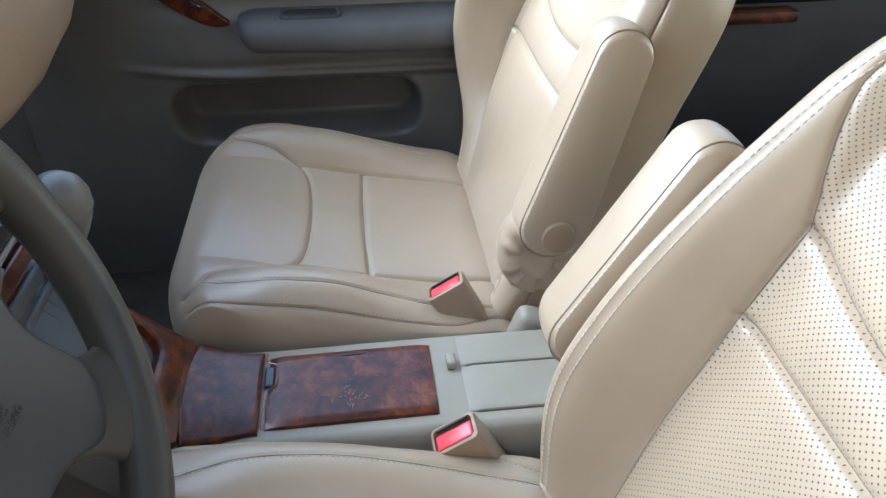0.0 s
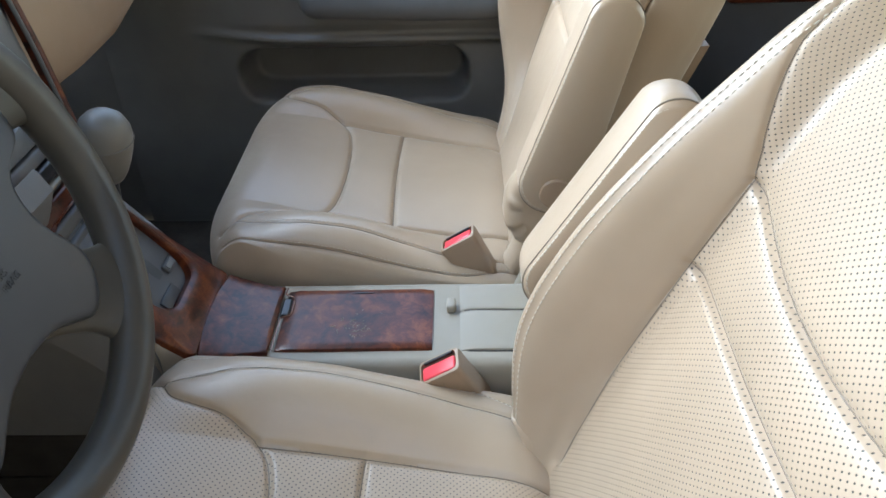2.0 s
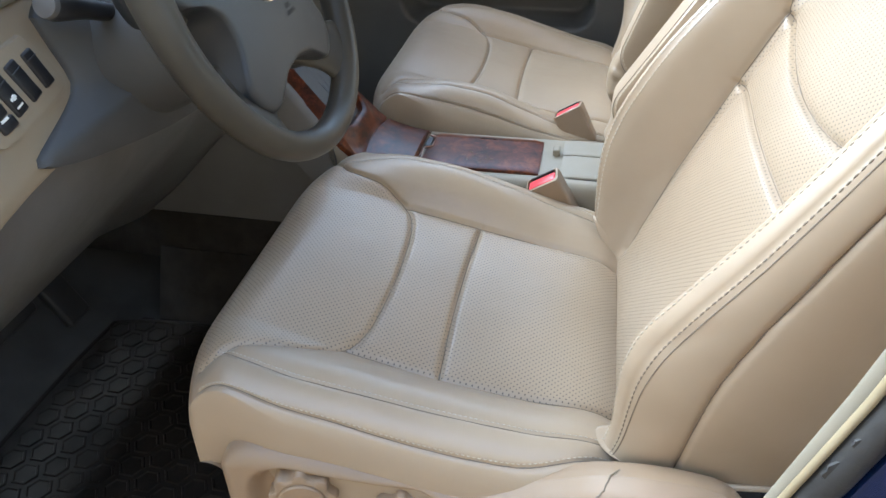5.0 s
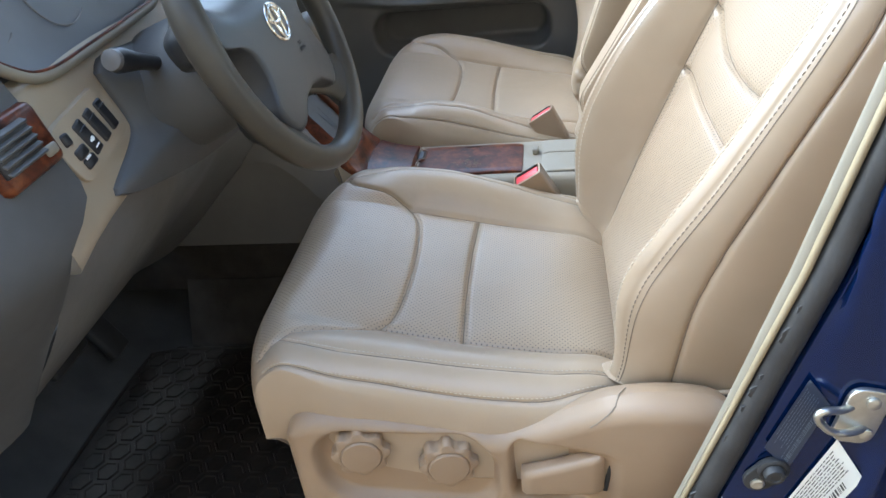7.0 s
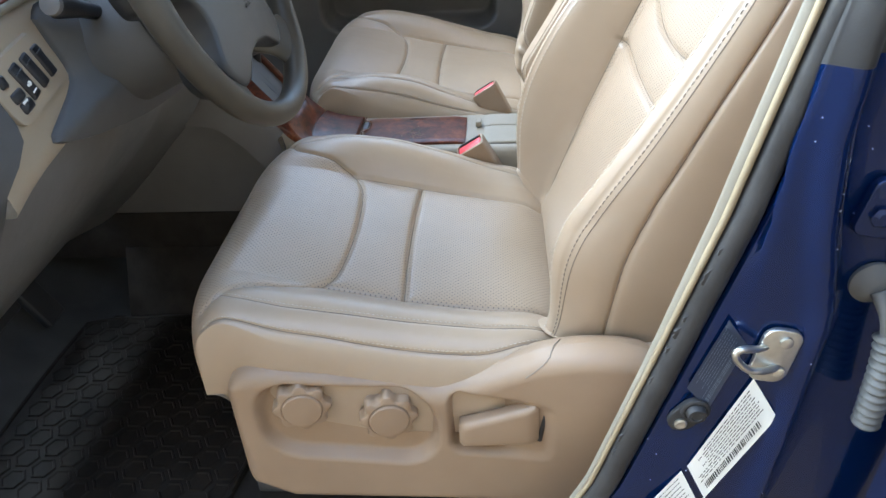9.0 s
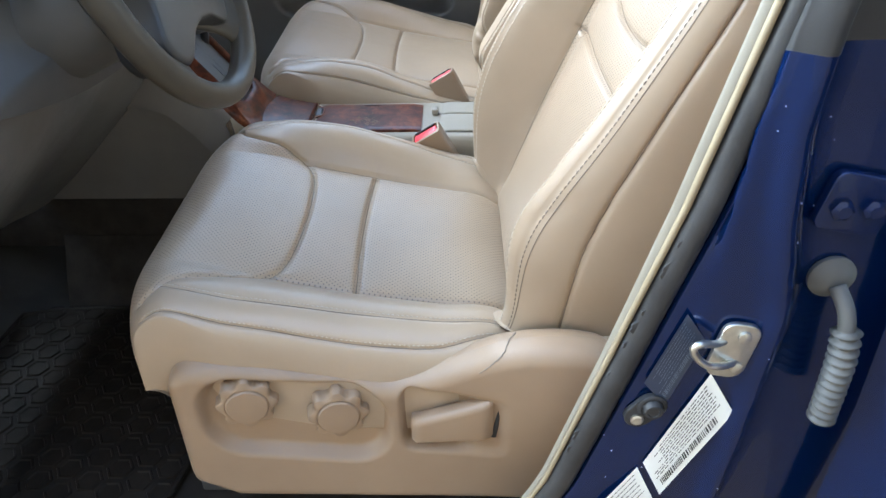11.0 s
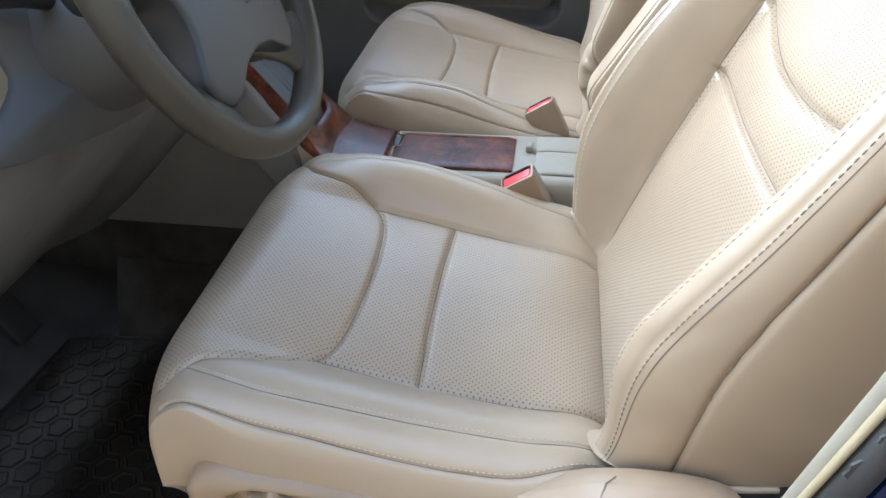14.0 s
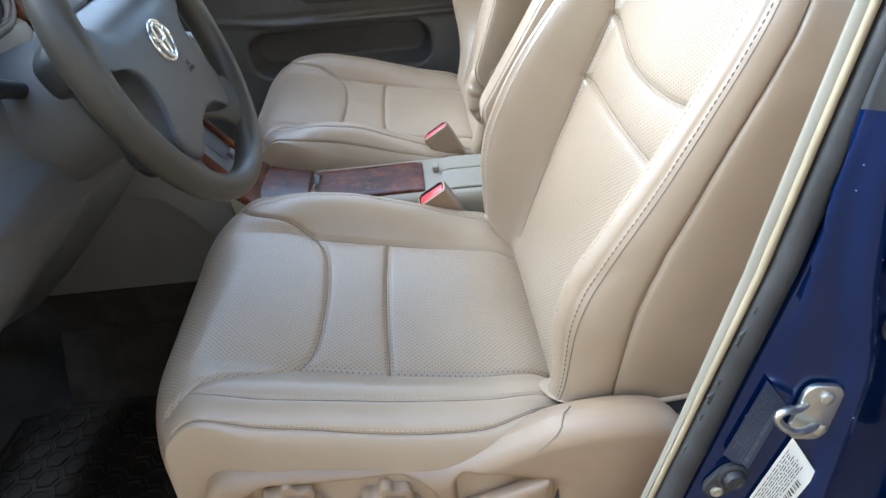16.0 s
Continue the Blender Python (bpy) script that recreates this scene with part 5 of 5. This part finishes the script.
# ---------------------------------------------------------------- passenger door trim
def build_pass_door():
    d = thing("passenger_door", (0.0, 0.75, 0.5), "closed passenger door trim, charcoal below and beige above", "car door")
    Y = 0.742
    nx, nz = 150, 110
    xs, zs = np.linspace(-0.62, 0.30, nx), np.linspace(0.50, 1.045, nz)
    Xg, Zg = np.meshgrid(xs, zs, indexing="ij")

    def pan(cx, cz, w, h, r, soft, tilt=0.0):
        dx, dz = np.abs(Xg - cx) - (w / 2 - r), np.abs(Zg - cz - tilt * (Xg - cx)) - (h / 2 - r)
        d_ = np.hypot(np.maximum(dx, 0), np.maximum(dz, 0)) + np.minimum(np.maximum(dx, dz), 0) - r
        return 1 - smooth01(d_, -soft, soft * 0.5)

    ztop = np.interp(xs, [-0.62, -0.42, -0.36, -0.30, -0.24, -0.19, 0.30], [1.16, 1.105, 1.085, 1.062, 1.046, 1.040, 1.040])
    Zg = 0.44 + (ztop[:, None] - 0.44) * np.linspace(0, 1, nz)[None]
    dep = 0.095 * pan(-0.110, 0.815, 0.475, 0.112, 0.050, 0.014)
    ledge = -0.016 * np.exp(-((Zg - 0.895 - 0.02 * smooth01(-Xg, 0.2, 0.5)) / 0.009) ** 2) * smooth01(Xg, -0.46, -0.30)
    shelf = -0.012 * smooth01(Zg, 0.90, 0.93) * smooth01(Xg, -0.42, -0.30) * (1 - smooth01(Zg, 0.99, 1.03))
    low = -0.006 * (1 - smooth01(Zg, 0.62, 0.76))
    G = np.stack([Xg, Y + dep + ledge + shelf + low, Zg], 2)
    part("lower_trim", sheet(G), CHARCOAL_DOOR, d, "charcoal plastic door trim with a map pocket", sharp=0)
    # beige upper trim
    rows = []
    for x, zt in zip(xs, ztop):
        rows.append([(x, yy, z) for yy, z in ((Y + 0.006, zt - 0.004), (Y - 0.006, zt + 0.001), (Y - 0.012, zt + 0.006), (Y - 0.010, zt + 0.016), (Y - 0.004, zt + 0.020), (Y - 0.002, zt + 0.05), (Y - 0.003, 1.19), (Y + 0.005, 1.21))])
    up = part("upper_trim", sheet(rows), CREAM_TRIM, d, "beige upper door trim", sharp=30)
    out = cr([(-0.40, 1.19), (-0.37, 1.135), (-0.31, 1.085), (-0.24, 1.062), (-0.16, 1.056), (0.10, 1.057), (0.150, 1.075), (0.185, 1.13), (0.20, 1.19)], 80)
    rg = []
    c = np.array([-0.09, 1.17])
    for k, yy in ((1.0, Y), (0.995, Y - 0.010), (0.97, Y - 0.018), (0.9, Y - 0.022), (0.6, Y - 0.024), (0.1, Y - 0.024)):
        o = c + (out - c) * k
        rg.append(np.c_[o[:, 0], np.full(len(o), yy), o[:, 1]])
    part("cloth_insert", loft(rg), CREAM_TRIM, up, "padded beige insert", sharp=0)
    # armrest with pull cup
    rg = []
    for x in np.r_[-0.200, -0.1985, -0.194, -0.185, -0.170, np.linspace(-0.14, 0.17, 12), 0.190, 0.203, 0.210, 0.213]:
        e = min(1.0, min(x + 0.2005, 0.2135 - x) / 0.040)
        f_ = math.sqrt(max(0.0, 1 - (1 - e) ** 2))
        dpt = 0.030 + 0.046 * f_ * (0.8 + 0.2 * float(smooth01(x, -0.2, 0.1)))
        hgt = 0.012 + 0.014 * f_
        zc = 0.994
        rg.append([(x, Y + 0.004, zc - hgt * 1.6)] + [(x, Y - dpt + 0.022 - 0.022 * math.cos(t), zc + hgt * math.sin(t)) for t in np.linspace(-1.5, 1.5, 12)] + [(x, Y + 0.004, zc + hgt * 1.02)])
    lean = lambda vf: (np.asarray(vf[0], float) + np.c_[np.zeros((len(vf[0]), 2)), 0.42 * np.minimum(np.asarray(vf[0], float)[:, 1] - (Y - 0.012), 0.0)], vf[1])
    arm = part("armrest", lean(loft(rg)), COLUMN, d, "charcoal padded door armrest", sharp=35)
    o2 = rounded(0.112, 0.026, 0.011, 6)
    cup = []
    for k, z in ((1.0, 1.0185), (0.985, 1.0225), (0.94, 1.0235), (0.88, 1.0225), (0.85, 1.0205)):
        cup.append(np.c_[-0.070 + o2[:, 0] * k, Y - 0.028 + o2[:, 1] * (k - (1 - k)), np.full(len(o2), z)])
    part("pull_cup", lean(loft(cup, False)), CHARCOAL_PAD, arm, "smooth oval rim of the pull cup")
    part("cup_well", lean(moved(slab(o2 * (0.86, 0.72), 0.002, 0.0006), pose(-0.070, Y - 0.028, 1.0195))), SWITCH, arm, "dark well of the pull cup")
    # wood switch plate
    pl = []
    for (x, z), hw in zip(cr([(-0.425, 1.135), (-0.36, 1.085), (-0.29, 1.035), (-0.235, 1.005), (-0.215, 0.998)], 24), np.r_[np.full(19, 0.017), 0.016, 0.014, 0.011, 0.007, 0.002]):
        o3 = rounded(0.02, 2 * hw, min(0.006, hw * 0.9), 4)
        pl.append(np.c_[np.full(len(o3), x), Y - 0.016 + o3[:, 0] * 0.6, z + o3[:, 1] * 1.25])
    wp = part("switch_plate", loft(pl), WOOD, d, "burl wood switch plate")
    for x, z in ((-0.345, 1.083), (-0.300, 1.052), (-0.268, 1.033)):
        part("window_switch", moved(rbox(0.022, 0.010, 0.010, 0.003), pose(x, Y - 0.024, z, 0, 33, 0)), SWITCH, wp)
        part("switch_tip", moved(rbox(0.006, 0.006, 0.004, 0.0015), pose(x + 0.006, Y - 0.030, z + 0.001, 0, 33, 0)), CHROME, wp)
    # door shell outside
    part("shell", box_vf(-0.64, 0.32, 0.85, 0.88, 0.40, 1.20, 0.01), BLUE, d)


CREAM_TRIM = grained("beige_trim", (0.60, 0.535, 0.43), (0.66, 0.59, 0.485), (0.5, 0.62))
build_pass_door()

# passenger B pillar and rear door trim
structure("pillar_passenger", loft([[(0.30 + 0.16 * t, 0.70 + 0.02 * t, z), (0.46 + 0.14 * t, 0.70 + 0.02 * t, z), (0.46 + 0.14 * t, 0.84 - 0.12 * t, z), (0.30 + 0.16 * t, 0.84 - 0.12 * t, z)] for z, t in ((0.42, 0), (1.0, 0.1), (1.68, 1))]), CREAM_TRIM, "beige trim of the passenger side pillar", "pillar")
rd = thing("rear_passenger_door", (0.9, 0.75, 0.5), "closed rear door trim, taupe above navy black", "car door")
# both trims are much darker than those of the front passenger door
part("lower_trim", box_vf(0.46, 1.5, 0.735, 0.80, 0.48, 0.995, 0.01), NAVY, rd, "navy black lower trim")
part("upper_trim", box_vf(0.46, 1.5, 0.725, 0.80, 1.0, 1.20, 0.015), TAUPE, rd, "taupe upper trim")
part("grab_handle", box_vf(0.62, 0.86, 0.690, 0.735, 0.965, 0.99, 0.010), WOOD, rd, "dark wood trimmed door pull")
part("shell", box_vf(0.46, 1.5, 0.805, 0.84, 0.40, 1.20, 0.01), BLUE, rd)


# ---------------------------------------------------------------- driver side B pillar
def seal_x(z):
    return np.interp(z, [0.40, 0.50, 0.60, 0.702, 0.902, 1.044, 1.227, 1.70], [0.02, 0.12, 0.185, 0.231, 0.287, 0.326, 0.366, 0.47])


def build_pillar():
    p = thing("door_pillar", (0.36, -0.775, 0.45), "dark blue painted door pillar with rubber seal and trim", "pillar", kind="structure")
    zs = np.linspace(0.42, 1.68, 64)
    # jamb, flange crease, and rear door recess
    crease = np.interp(zs, [0.42, 0.60, 0.70, 0.78, 0.887, 0.948, 1.043, 1.12, 1.195, 1.68], [0.34, 0.385, 0.398, 0.406, 0.412, 0.416, 0.397, 0.389, 0.393, 0.46])
    rows = []
    for z, cxx in zip(zs, crease):
        s0 = float(seal_x(z))
        inner = s0 + 0.45 * (cxx - s0)
        q_ = cr([(s0 + 0.024, -0.735), (s0 + 0.027, -0.762), (s0 + 0.034, -0.768), (inner - 0.006, -0.770), (inner + 0.002, -0.773), (cxx - 0.018, -0.774), (cxx - 0.010, -0.780), (cxx, -0.785), (cxx + 0.008, -0.781), (cxx + 0.018, -0.760), (cxx + 0.030, -0.750), (cxx + 0.11, -0.748), (cxx + 0.15, -0.74)], 44)
        rows.append([(x, y, z) for x, y in q_])
    cut = int(np.searchsorted(zs, 1.175))
    rows_j = rows
    part("jamb", sheet(rows[:cut + 1]), BLUE, p, "glossy dark blue jamb", sharp=0)
    part("upper_jamb", sheet(rows[cut:]), BLACK, p, "black upper pillar cover", sharp=0)
    # rubber seal and cream trim edge
    zz = np.linspace(0.44, 1.68, 120)
    rng = np.random.RandomState(3)
    wob = np.convolve(rng.normal(0, 1, 128), np.ones(9) / 9, "valid") * 0.0012
    part("door_seal", tube(np.c_[seal_x(zz) + 0.013, np.full(120, -0.757) + wob, zz], np.interp(zz, [0.70, 0.85, 1.1], [0.0135, 0.0135, 0.0125]), 14), SEAL, p, "cracked black rubber door seal")
    part("trim_edge", tube(np.c_[seal_x(zz) - 0.004, np.full(120, -0.759) + 0.5 * wob, zz], np.interp(zz, [0.75, 0.90, 1.05], [0.0028, 0.0030, 0.0034]), 10), CREAM, p, "cream edge of the inner trim")
    rows = []
    for z in zs:
        s0 = float(seal_x(z))
        rows.append([(s0 - 0.006, -0.756, z), (s0 - 0.004, -0.748, z), (s0 + 0.006, -0.740, z), (s0 + 0.06, -0.722, z), (s0 + 0.22, -0.705, z)])
    part("inner_trim", sheet(rows), BEIGE, p, "beige plastic inner pillar trim")
    strip = []
    for z in np.linspace(0.44, 1.66, 60):
        s0, w_ = float(seal_x(z)), 0.0005 + 0.0045 * float(smooth01(z, 0.82, 1.10))
        strip.append([(s0 - 0.008 - w_, -0.751, z), (s0 - 0.008 - 0.9 * w_, -0.7545, z), (s0 - 0.0065, -0.7570, z)])
    part("pillar_cover", sheet(strip), TAUPE, p, "pale edge of the pillar cover", sharp=0)
    # torn lips of the seal, and stone chips in the paint
    for z, w, h in ((0.758, 0.006, 0.016), (0.780, 0.008, 0.022), (0.862, 0.005, 0.018), (0.900, 0.006, 0.012), (0.921, 0.007, 0.020), (0.938, 0.004, 0.010), (0.985, 0.005, 0.026), (1.012, 0.003, 0.012)):
        s0 = float(seal_x(z))
        w *= 0.75
        o = np.array([(0.006, h / 2), (-w * 0.3, h * 0.30), (-w, h * 0.05), (-w * 0.55, -h * 0.10), (-w * 0.8, -h * 0.30), (0.006, -h / 2)])
        part("torn_lip", moved(slab(o, 0.002, 0.0006), pose(s0 + 0.0032, -0.7640, z, 90, 18, 0)), SEAL, p, "torn flap of black rubber")
    rng = np.random.RandomState(11)
    chips = []
    for _ in range(22):
        z, u = rng.uniform(0.72, 1.15), rng.uniform(0.15, 0.95)
        row = np.array(rows_j[int(np.clip((z - 0.42) / 1.26 * 63, 0, 63))])
        q_ = row[int(u * 30)]
        chips.append(moved(rbox(rng.uniform(0.0005, 0.0013), 0.0005, rng.uniform(0.0004, 0.0009), 0.00015, 1), pose(q_[0], q_[1] - 0.0004, q_[2])))
    part("paint_chips", joined(*chips), PAPER, p, "pale stone chips in the paint", kind="stuff")
    return p


build_pillar()

# striker
st = thing("door_striker", (0.388, -0.785, 0.90), "zinc plated door striker loop on the pillar", "door striker")
part("plate", moved(slab(rounded(0.036, 0.062, 0.012), 0.005, 0.0015), pose(0.382, -0.776, 0.905, 90, 10, 0)), ZINC, st, "zinc striker plate")
part("loop", tube(cr([(0.374, -0.777, 0.915), (0.362, -0.786, 0.919), (0.347, -0.792, 0.924), (0.341, -0.793, 0.921), (0.342, -0.793, 0.914), (0.349, -0.793, 0.905), (0.357, -0.792, 0.899), (0.368, -0.790, 0.896), (0.380, -0.784, 0.893), (0.389, -0.777, 0.891)], 50), 0.0036, 12), ZINC, st, "bent steel loop")
for dz in (-0.018, 0.018):
    part("bolt", moved(lathe([(0.006, 0), (0.006, 0.003), (0.004, 0.004)], 12), pose(0.388, -0.781, 0.905 + dz, 90)), ZINC, st)

# door switch plug
pg = thing("door_switch", (0.316, -0.775, 0.824), "black rubber courtesy light switch on the pillar", "door switch")
o_ = np.array([(0.0165 * math.cos(a) + (0.006 if math.cos(a) > 0 else -0.008), 0.0145 * math.sin(a)) for a in np.linspace(0, 2 * np.pi, 40, endpoint=False)])
part("plate", moved(slab(o_, 0.005, 0.002), pose(0.316, -0.770, 0.823, 90, 0, 0) @ pose(0, 0, 0, 0, 0, 52)), BLACK, pg, "oval black rubber plate")
part("boot", moved(lathe([(0.0145, 0), (0.0145, 0.003), (0.0132, 0.0042), (0.0112, 0.0046), (0.0108, 0.0036), (0.0100, 0.0036), (0.0096, 0.0085), (0.0084, 0.0108), (0.0055, 0.0112), (0.0048, 0.0104), (0.001, 0.0102)], 32), pose(0.3205, -0.7745, 0.831, 90)), BLACK, pg, "ribbed rubber button")
part("screw", moved(lathe([(0.0065, 0), (0.0065, 0.002), (0.0045, 0.0032), (0.001, 0.0026)], 16), pose(0.3085, -0.7748, 0.812, 90)), ZINC, pg, "dull metal screw")


# pillar labels: white stickers with print that cannot be read
def build_label(name, corners, rows, bars, label, paper=None, ink=None):
    tl, tr, br, bl = [np.array(c, float) for c in corners]
    t = thing(name, tuple((tl + tr + br + bl) / 4), label, "sticker")

    def at(u, v, lift):
        a = tl + (tr - tl) * u
        b = bl + (br - bl) * u
        q_ = a + (b - a) * v
        nn = np.cross(tr - tl, bl - tl)
        nn /= np.linalg.norm(nn)
        nn = nn if nn[1] < 0 else -nn
        return q_ + nn * lift

    gridv = [[at(u, v, 0.0008) for u in np.linspace(0, 1, 12)] for v in np.linspace(0, 1, 12)]
    part("sheet", sheet(gridv), paper or PAPER, t)
    prints = []
    rng = np.random.RandomState(2)

    def mark(u0, u1, v0, v1):
        prints.append(([at(u0, v0, 0.0012), at(u1, v0, 0.0012), at(u1, v1, 0.0012), at(u0, v1, 0.0012)], [(0, 1, 2, 3)]))

    for k in range(rows):
        u = 0.08 + 0.52 * k / max(rows - 1, 1)
        v = rng.uniform(0.06, 0.12)
        end = rng.uniform(0.75, 0.94)
        while v < end:
            w = rng.uniform(0.015, 0.06)
            mark(u, u + 0.022, v, min(v + w, 0.95))
            v += w + rng.uniform(0.008, 0.02)
    if bars:
        v = 0.16
        while v < 0.92:
            w = rng.choice([0.006, 0.010, 0.016])
            mark(0.70, 0.86, v, v + w)
            v += w + rng.choice([0.006, 0.010, 0.014])
    part("print", joined(*prints), ink or INK, t, "illegible dark print", kind="stuff", smooth=False)


build_label("pillar_label", ((0.369, -0.7755, 0.874), (0.400, -0.7765, 0.823), (0.347, -0.7755, 0.699), (0.323, -0.7745, 0.749)), 9, True, "white certification sticker with fine print on the blue pillar")
FILM = grained("clear_film", (0.012, 0.022, 0.048), (0.024, 0.038, 0.072), (0.25, 0.4), 900, coat=0.3)
FILM_PRINT = grained("film_print", (0.075, 0.105, 0.15), (0.11, 0.145, 0.19), (0.4, 0.5))
build_label("film_label", ((0.336, -0.7738, 0.944), (0.357, -0.7745, 0.914), (0.333, -0.7745, 0.832), (0.309, -0.7738, 0.860)), 7, True, "dark clear film sticker with faint print on the pillar", FILM, FILM_PRINT)
build_label("small_label", ((0.318, -0.7745, 0.742), (0.342, -0.7755, 0.690), (0.300, -0.7755, 0.610), (0.272, -0.7745, 0.655)), 6, False, "small white sticker on the blue pillar")

# rear door, standing open, with hinge, check boot
rdoor = thing("rear_driver_door", (0.50, -0.80, 0.5), "open dark blue rear door at the pillar", "car door")
part("door_edge", loft([[(0.505 + k, -0.775, z), (0.53 + k, -0.80, z), (0.70 + k, -1.15, z), (0.74 + k, -1.14, z), (0.58 + k, -0.77, z)] for z, k in ((0.42, 0.0), (0.80, 0.012), (1.17, 0.0))]), BLUE, rdoor, "dark blue door edge")
part("window_frame", loft([[(0.505 + k, -0.775, z), (0.53 + k, -0.80, z), (0.70 + k, -1.15, z), (0.74 + k, -1.14, z), (0.58 + k, -0.77, z)] for z, k in ((1.175, 0.0), (1.65, 0.07))]), BLACK, rdoor, "black window frame")
hg = part("door_hinge", moved(slab(rounded(0.060, 0.055, 0.010), 0.008, 0.003), pose(0.462, -0.752, 1.045, 90, 12, 0)), BLUE, rdoor, "dark blue painted hinge leaf")
for dx in (-0.012, 0.014):
    part("bolt", moved(lathe([(0.010, 0), (0.010, 0.005), (0.006, 0.008)], 6), pose(0.460 + dx, -0.760, 1.043, 90)), BLUE, hg)
bt = thing("wiring_boot", (0.465, -0.77, 0.90), "grey ribbed rubber wiring boot beside the hinge", "rubber boot")
BOOT = grained("boot_grey", (0.075, 0.075, 0.072), (0.12, 0.12, 0.115), (0.5, 0.65))
part("collar", moved(lathe([(0.021, 0), (0.021, 0.004), (0.015, 0.008), (0.009, 0.012)], 28), pose(0.464, -0.750, 0.968, 90)), BOOT, bt)
pth = cr([(0.466, -0.762, 0.965), (0.473, -0.778, 0.945), (0.477, -0.785, 0.91), (0.479, -0.785, 0.87), (0.481, -0.783, 0.825)], 90)
part("bellows", tube(pth, np.r_[np.full(26, 0.0075), 0.0108 + 0.0028 * np.cos(np.linspace(0, 2 * np.pi * 11, 64))], 18), BOOT, bt, "ribbed grey bellows", sharp=0)

# ---------------------------------------------------------------- floor mat
mat_ob = thing("floor_mat", (-0.45, -0.42, FLOOR + 0.004), "worn dark rubber floor mat with raised hexagons", "floor mat")
mo = cr([(-0.275, -0.590), (-0.262, -0.50), (-0.255, -0.30), (-0.27, -0.17), (-0.40, -0.165), (-0.66, -0.18), (-0.70, -0.24), (-0.71, -0.60), (-0.68, -0.650), (-0.50, -0.655), (-0.34, -0.650), (-0.290, -0.630), (-0.275, -0.590)], 80)[:-1]
part("base", moved(slab(mo, 0.010, 0.003), pose(0, 0, FLOOR + 0.003)), RUBBER_MAT, mat_ob)
hem = np.vstack([mo, mo[:1]])
hem = hem.mean(0) + (hem - hem.mean(0)) * 0.985
part("raised_hem", tube(np.c_[hem, np.full(len(hem), FLOOR + 0.0125)], 0.0045, 8), RUBBER_MAT, mat_ob, "raised edge of the mat")
hexes = []
for i, x in enumerate(np.arange(-0.67, -0.29, 0.0375)):
    for y in np.arange(-0.600, -0.19, 0.0433):
        a = np.linspace(0, 2 * np.pi, 6, endpoint=False)
        yy = y + (0.02165 if i % 2 else 0)
        rg = [np.c_[x + r_ * np.cos(a), yy + r_ * np.sin(a), np.full(6, FLOOR + 0.0125 + h)] for r_, h in ((0.0215, 0.0), (0.0203, 0.0034), (0.0178, 0.0034), (0.0160, 0.0012), (0.006, 0.0010))]
        hexes.append(loft(rg))
part("hexagon_tread", joined(*hexes), RUBBER_MAT, mat_ob, "raised hexagon rings", kind="stuff", smooth=False)
ped = thing("accelerator_pedal", (-0.72, -0.28, 0.60), "black rubber accelerator pedal", "pedal")
part("pad", moved(rbox(0.02, 0.055, 0.15, 0.006), pose(-0.74, -0.255, 0.60, 0, -28, 0)), BLACK, ped)
part("arm", tube([(-0.76, -0.255, 0.64), (-0.80, -0.25, 0.75), (-0.82, -0.25, 0.90)], 0.008, 8), CHARCOAL, ped)
bp = thing("brake_pedal", (-0.70, -0.40, 0.65), "black rubber brake pedal", "pedal")
part("pad", moved(rbox(0.022, 0.10, 0.06, 0.008), pose(-0.70, -0.40, 0.66, 0, -30, 0)), BLACK, bp)
part("arm", tube([(-0.715, -0.39, 0.68), (-0.76, -0.385, 0.82), (-0.78, -0.38, 0.95)], 0.009, 8), CHARCOAL, bp)
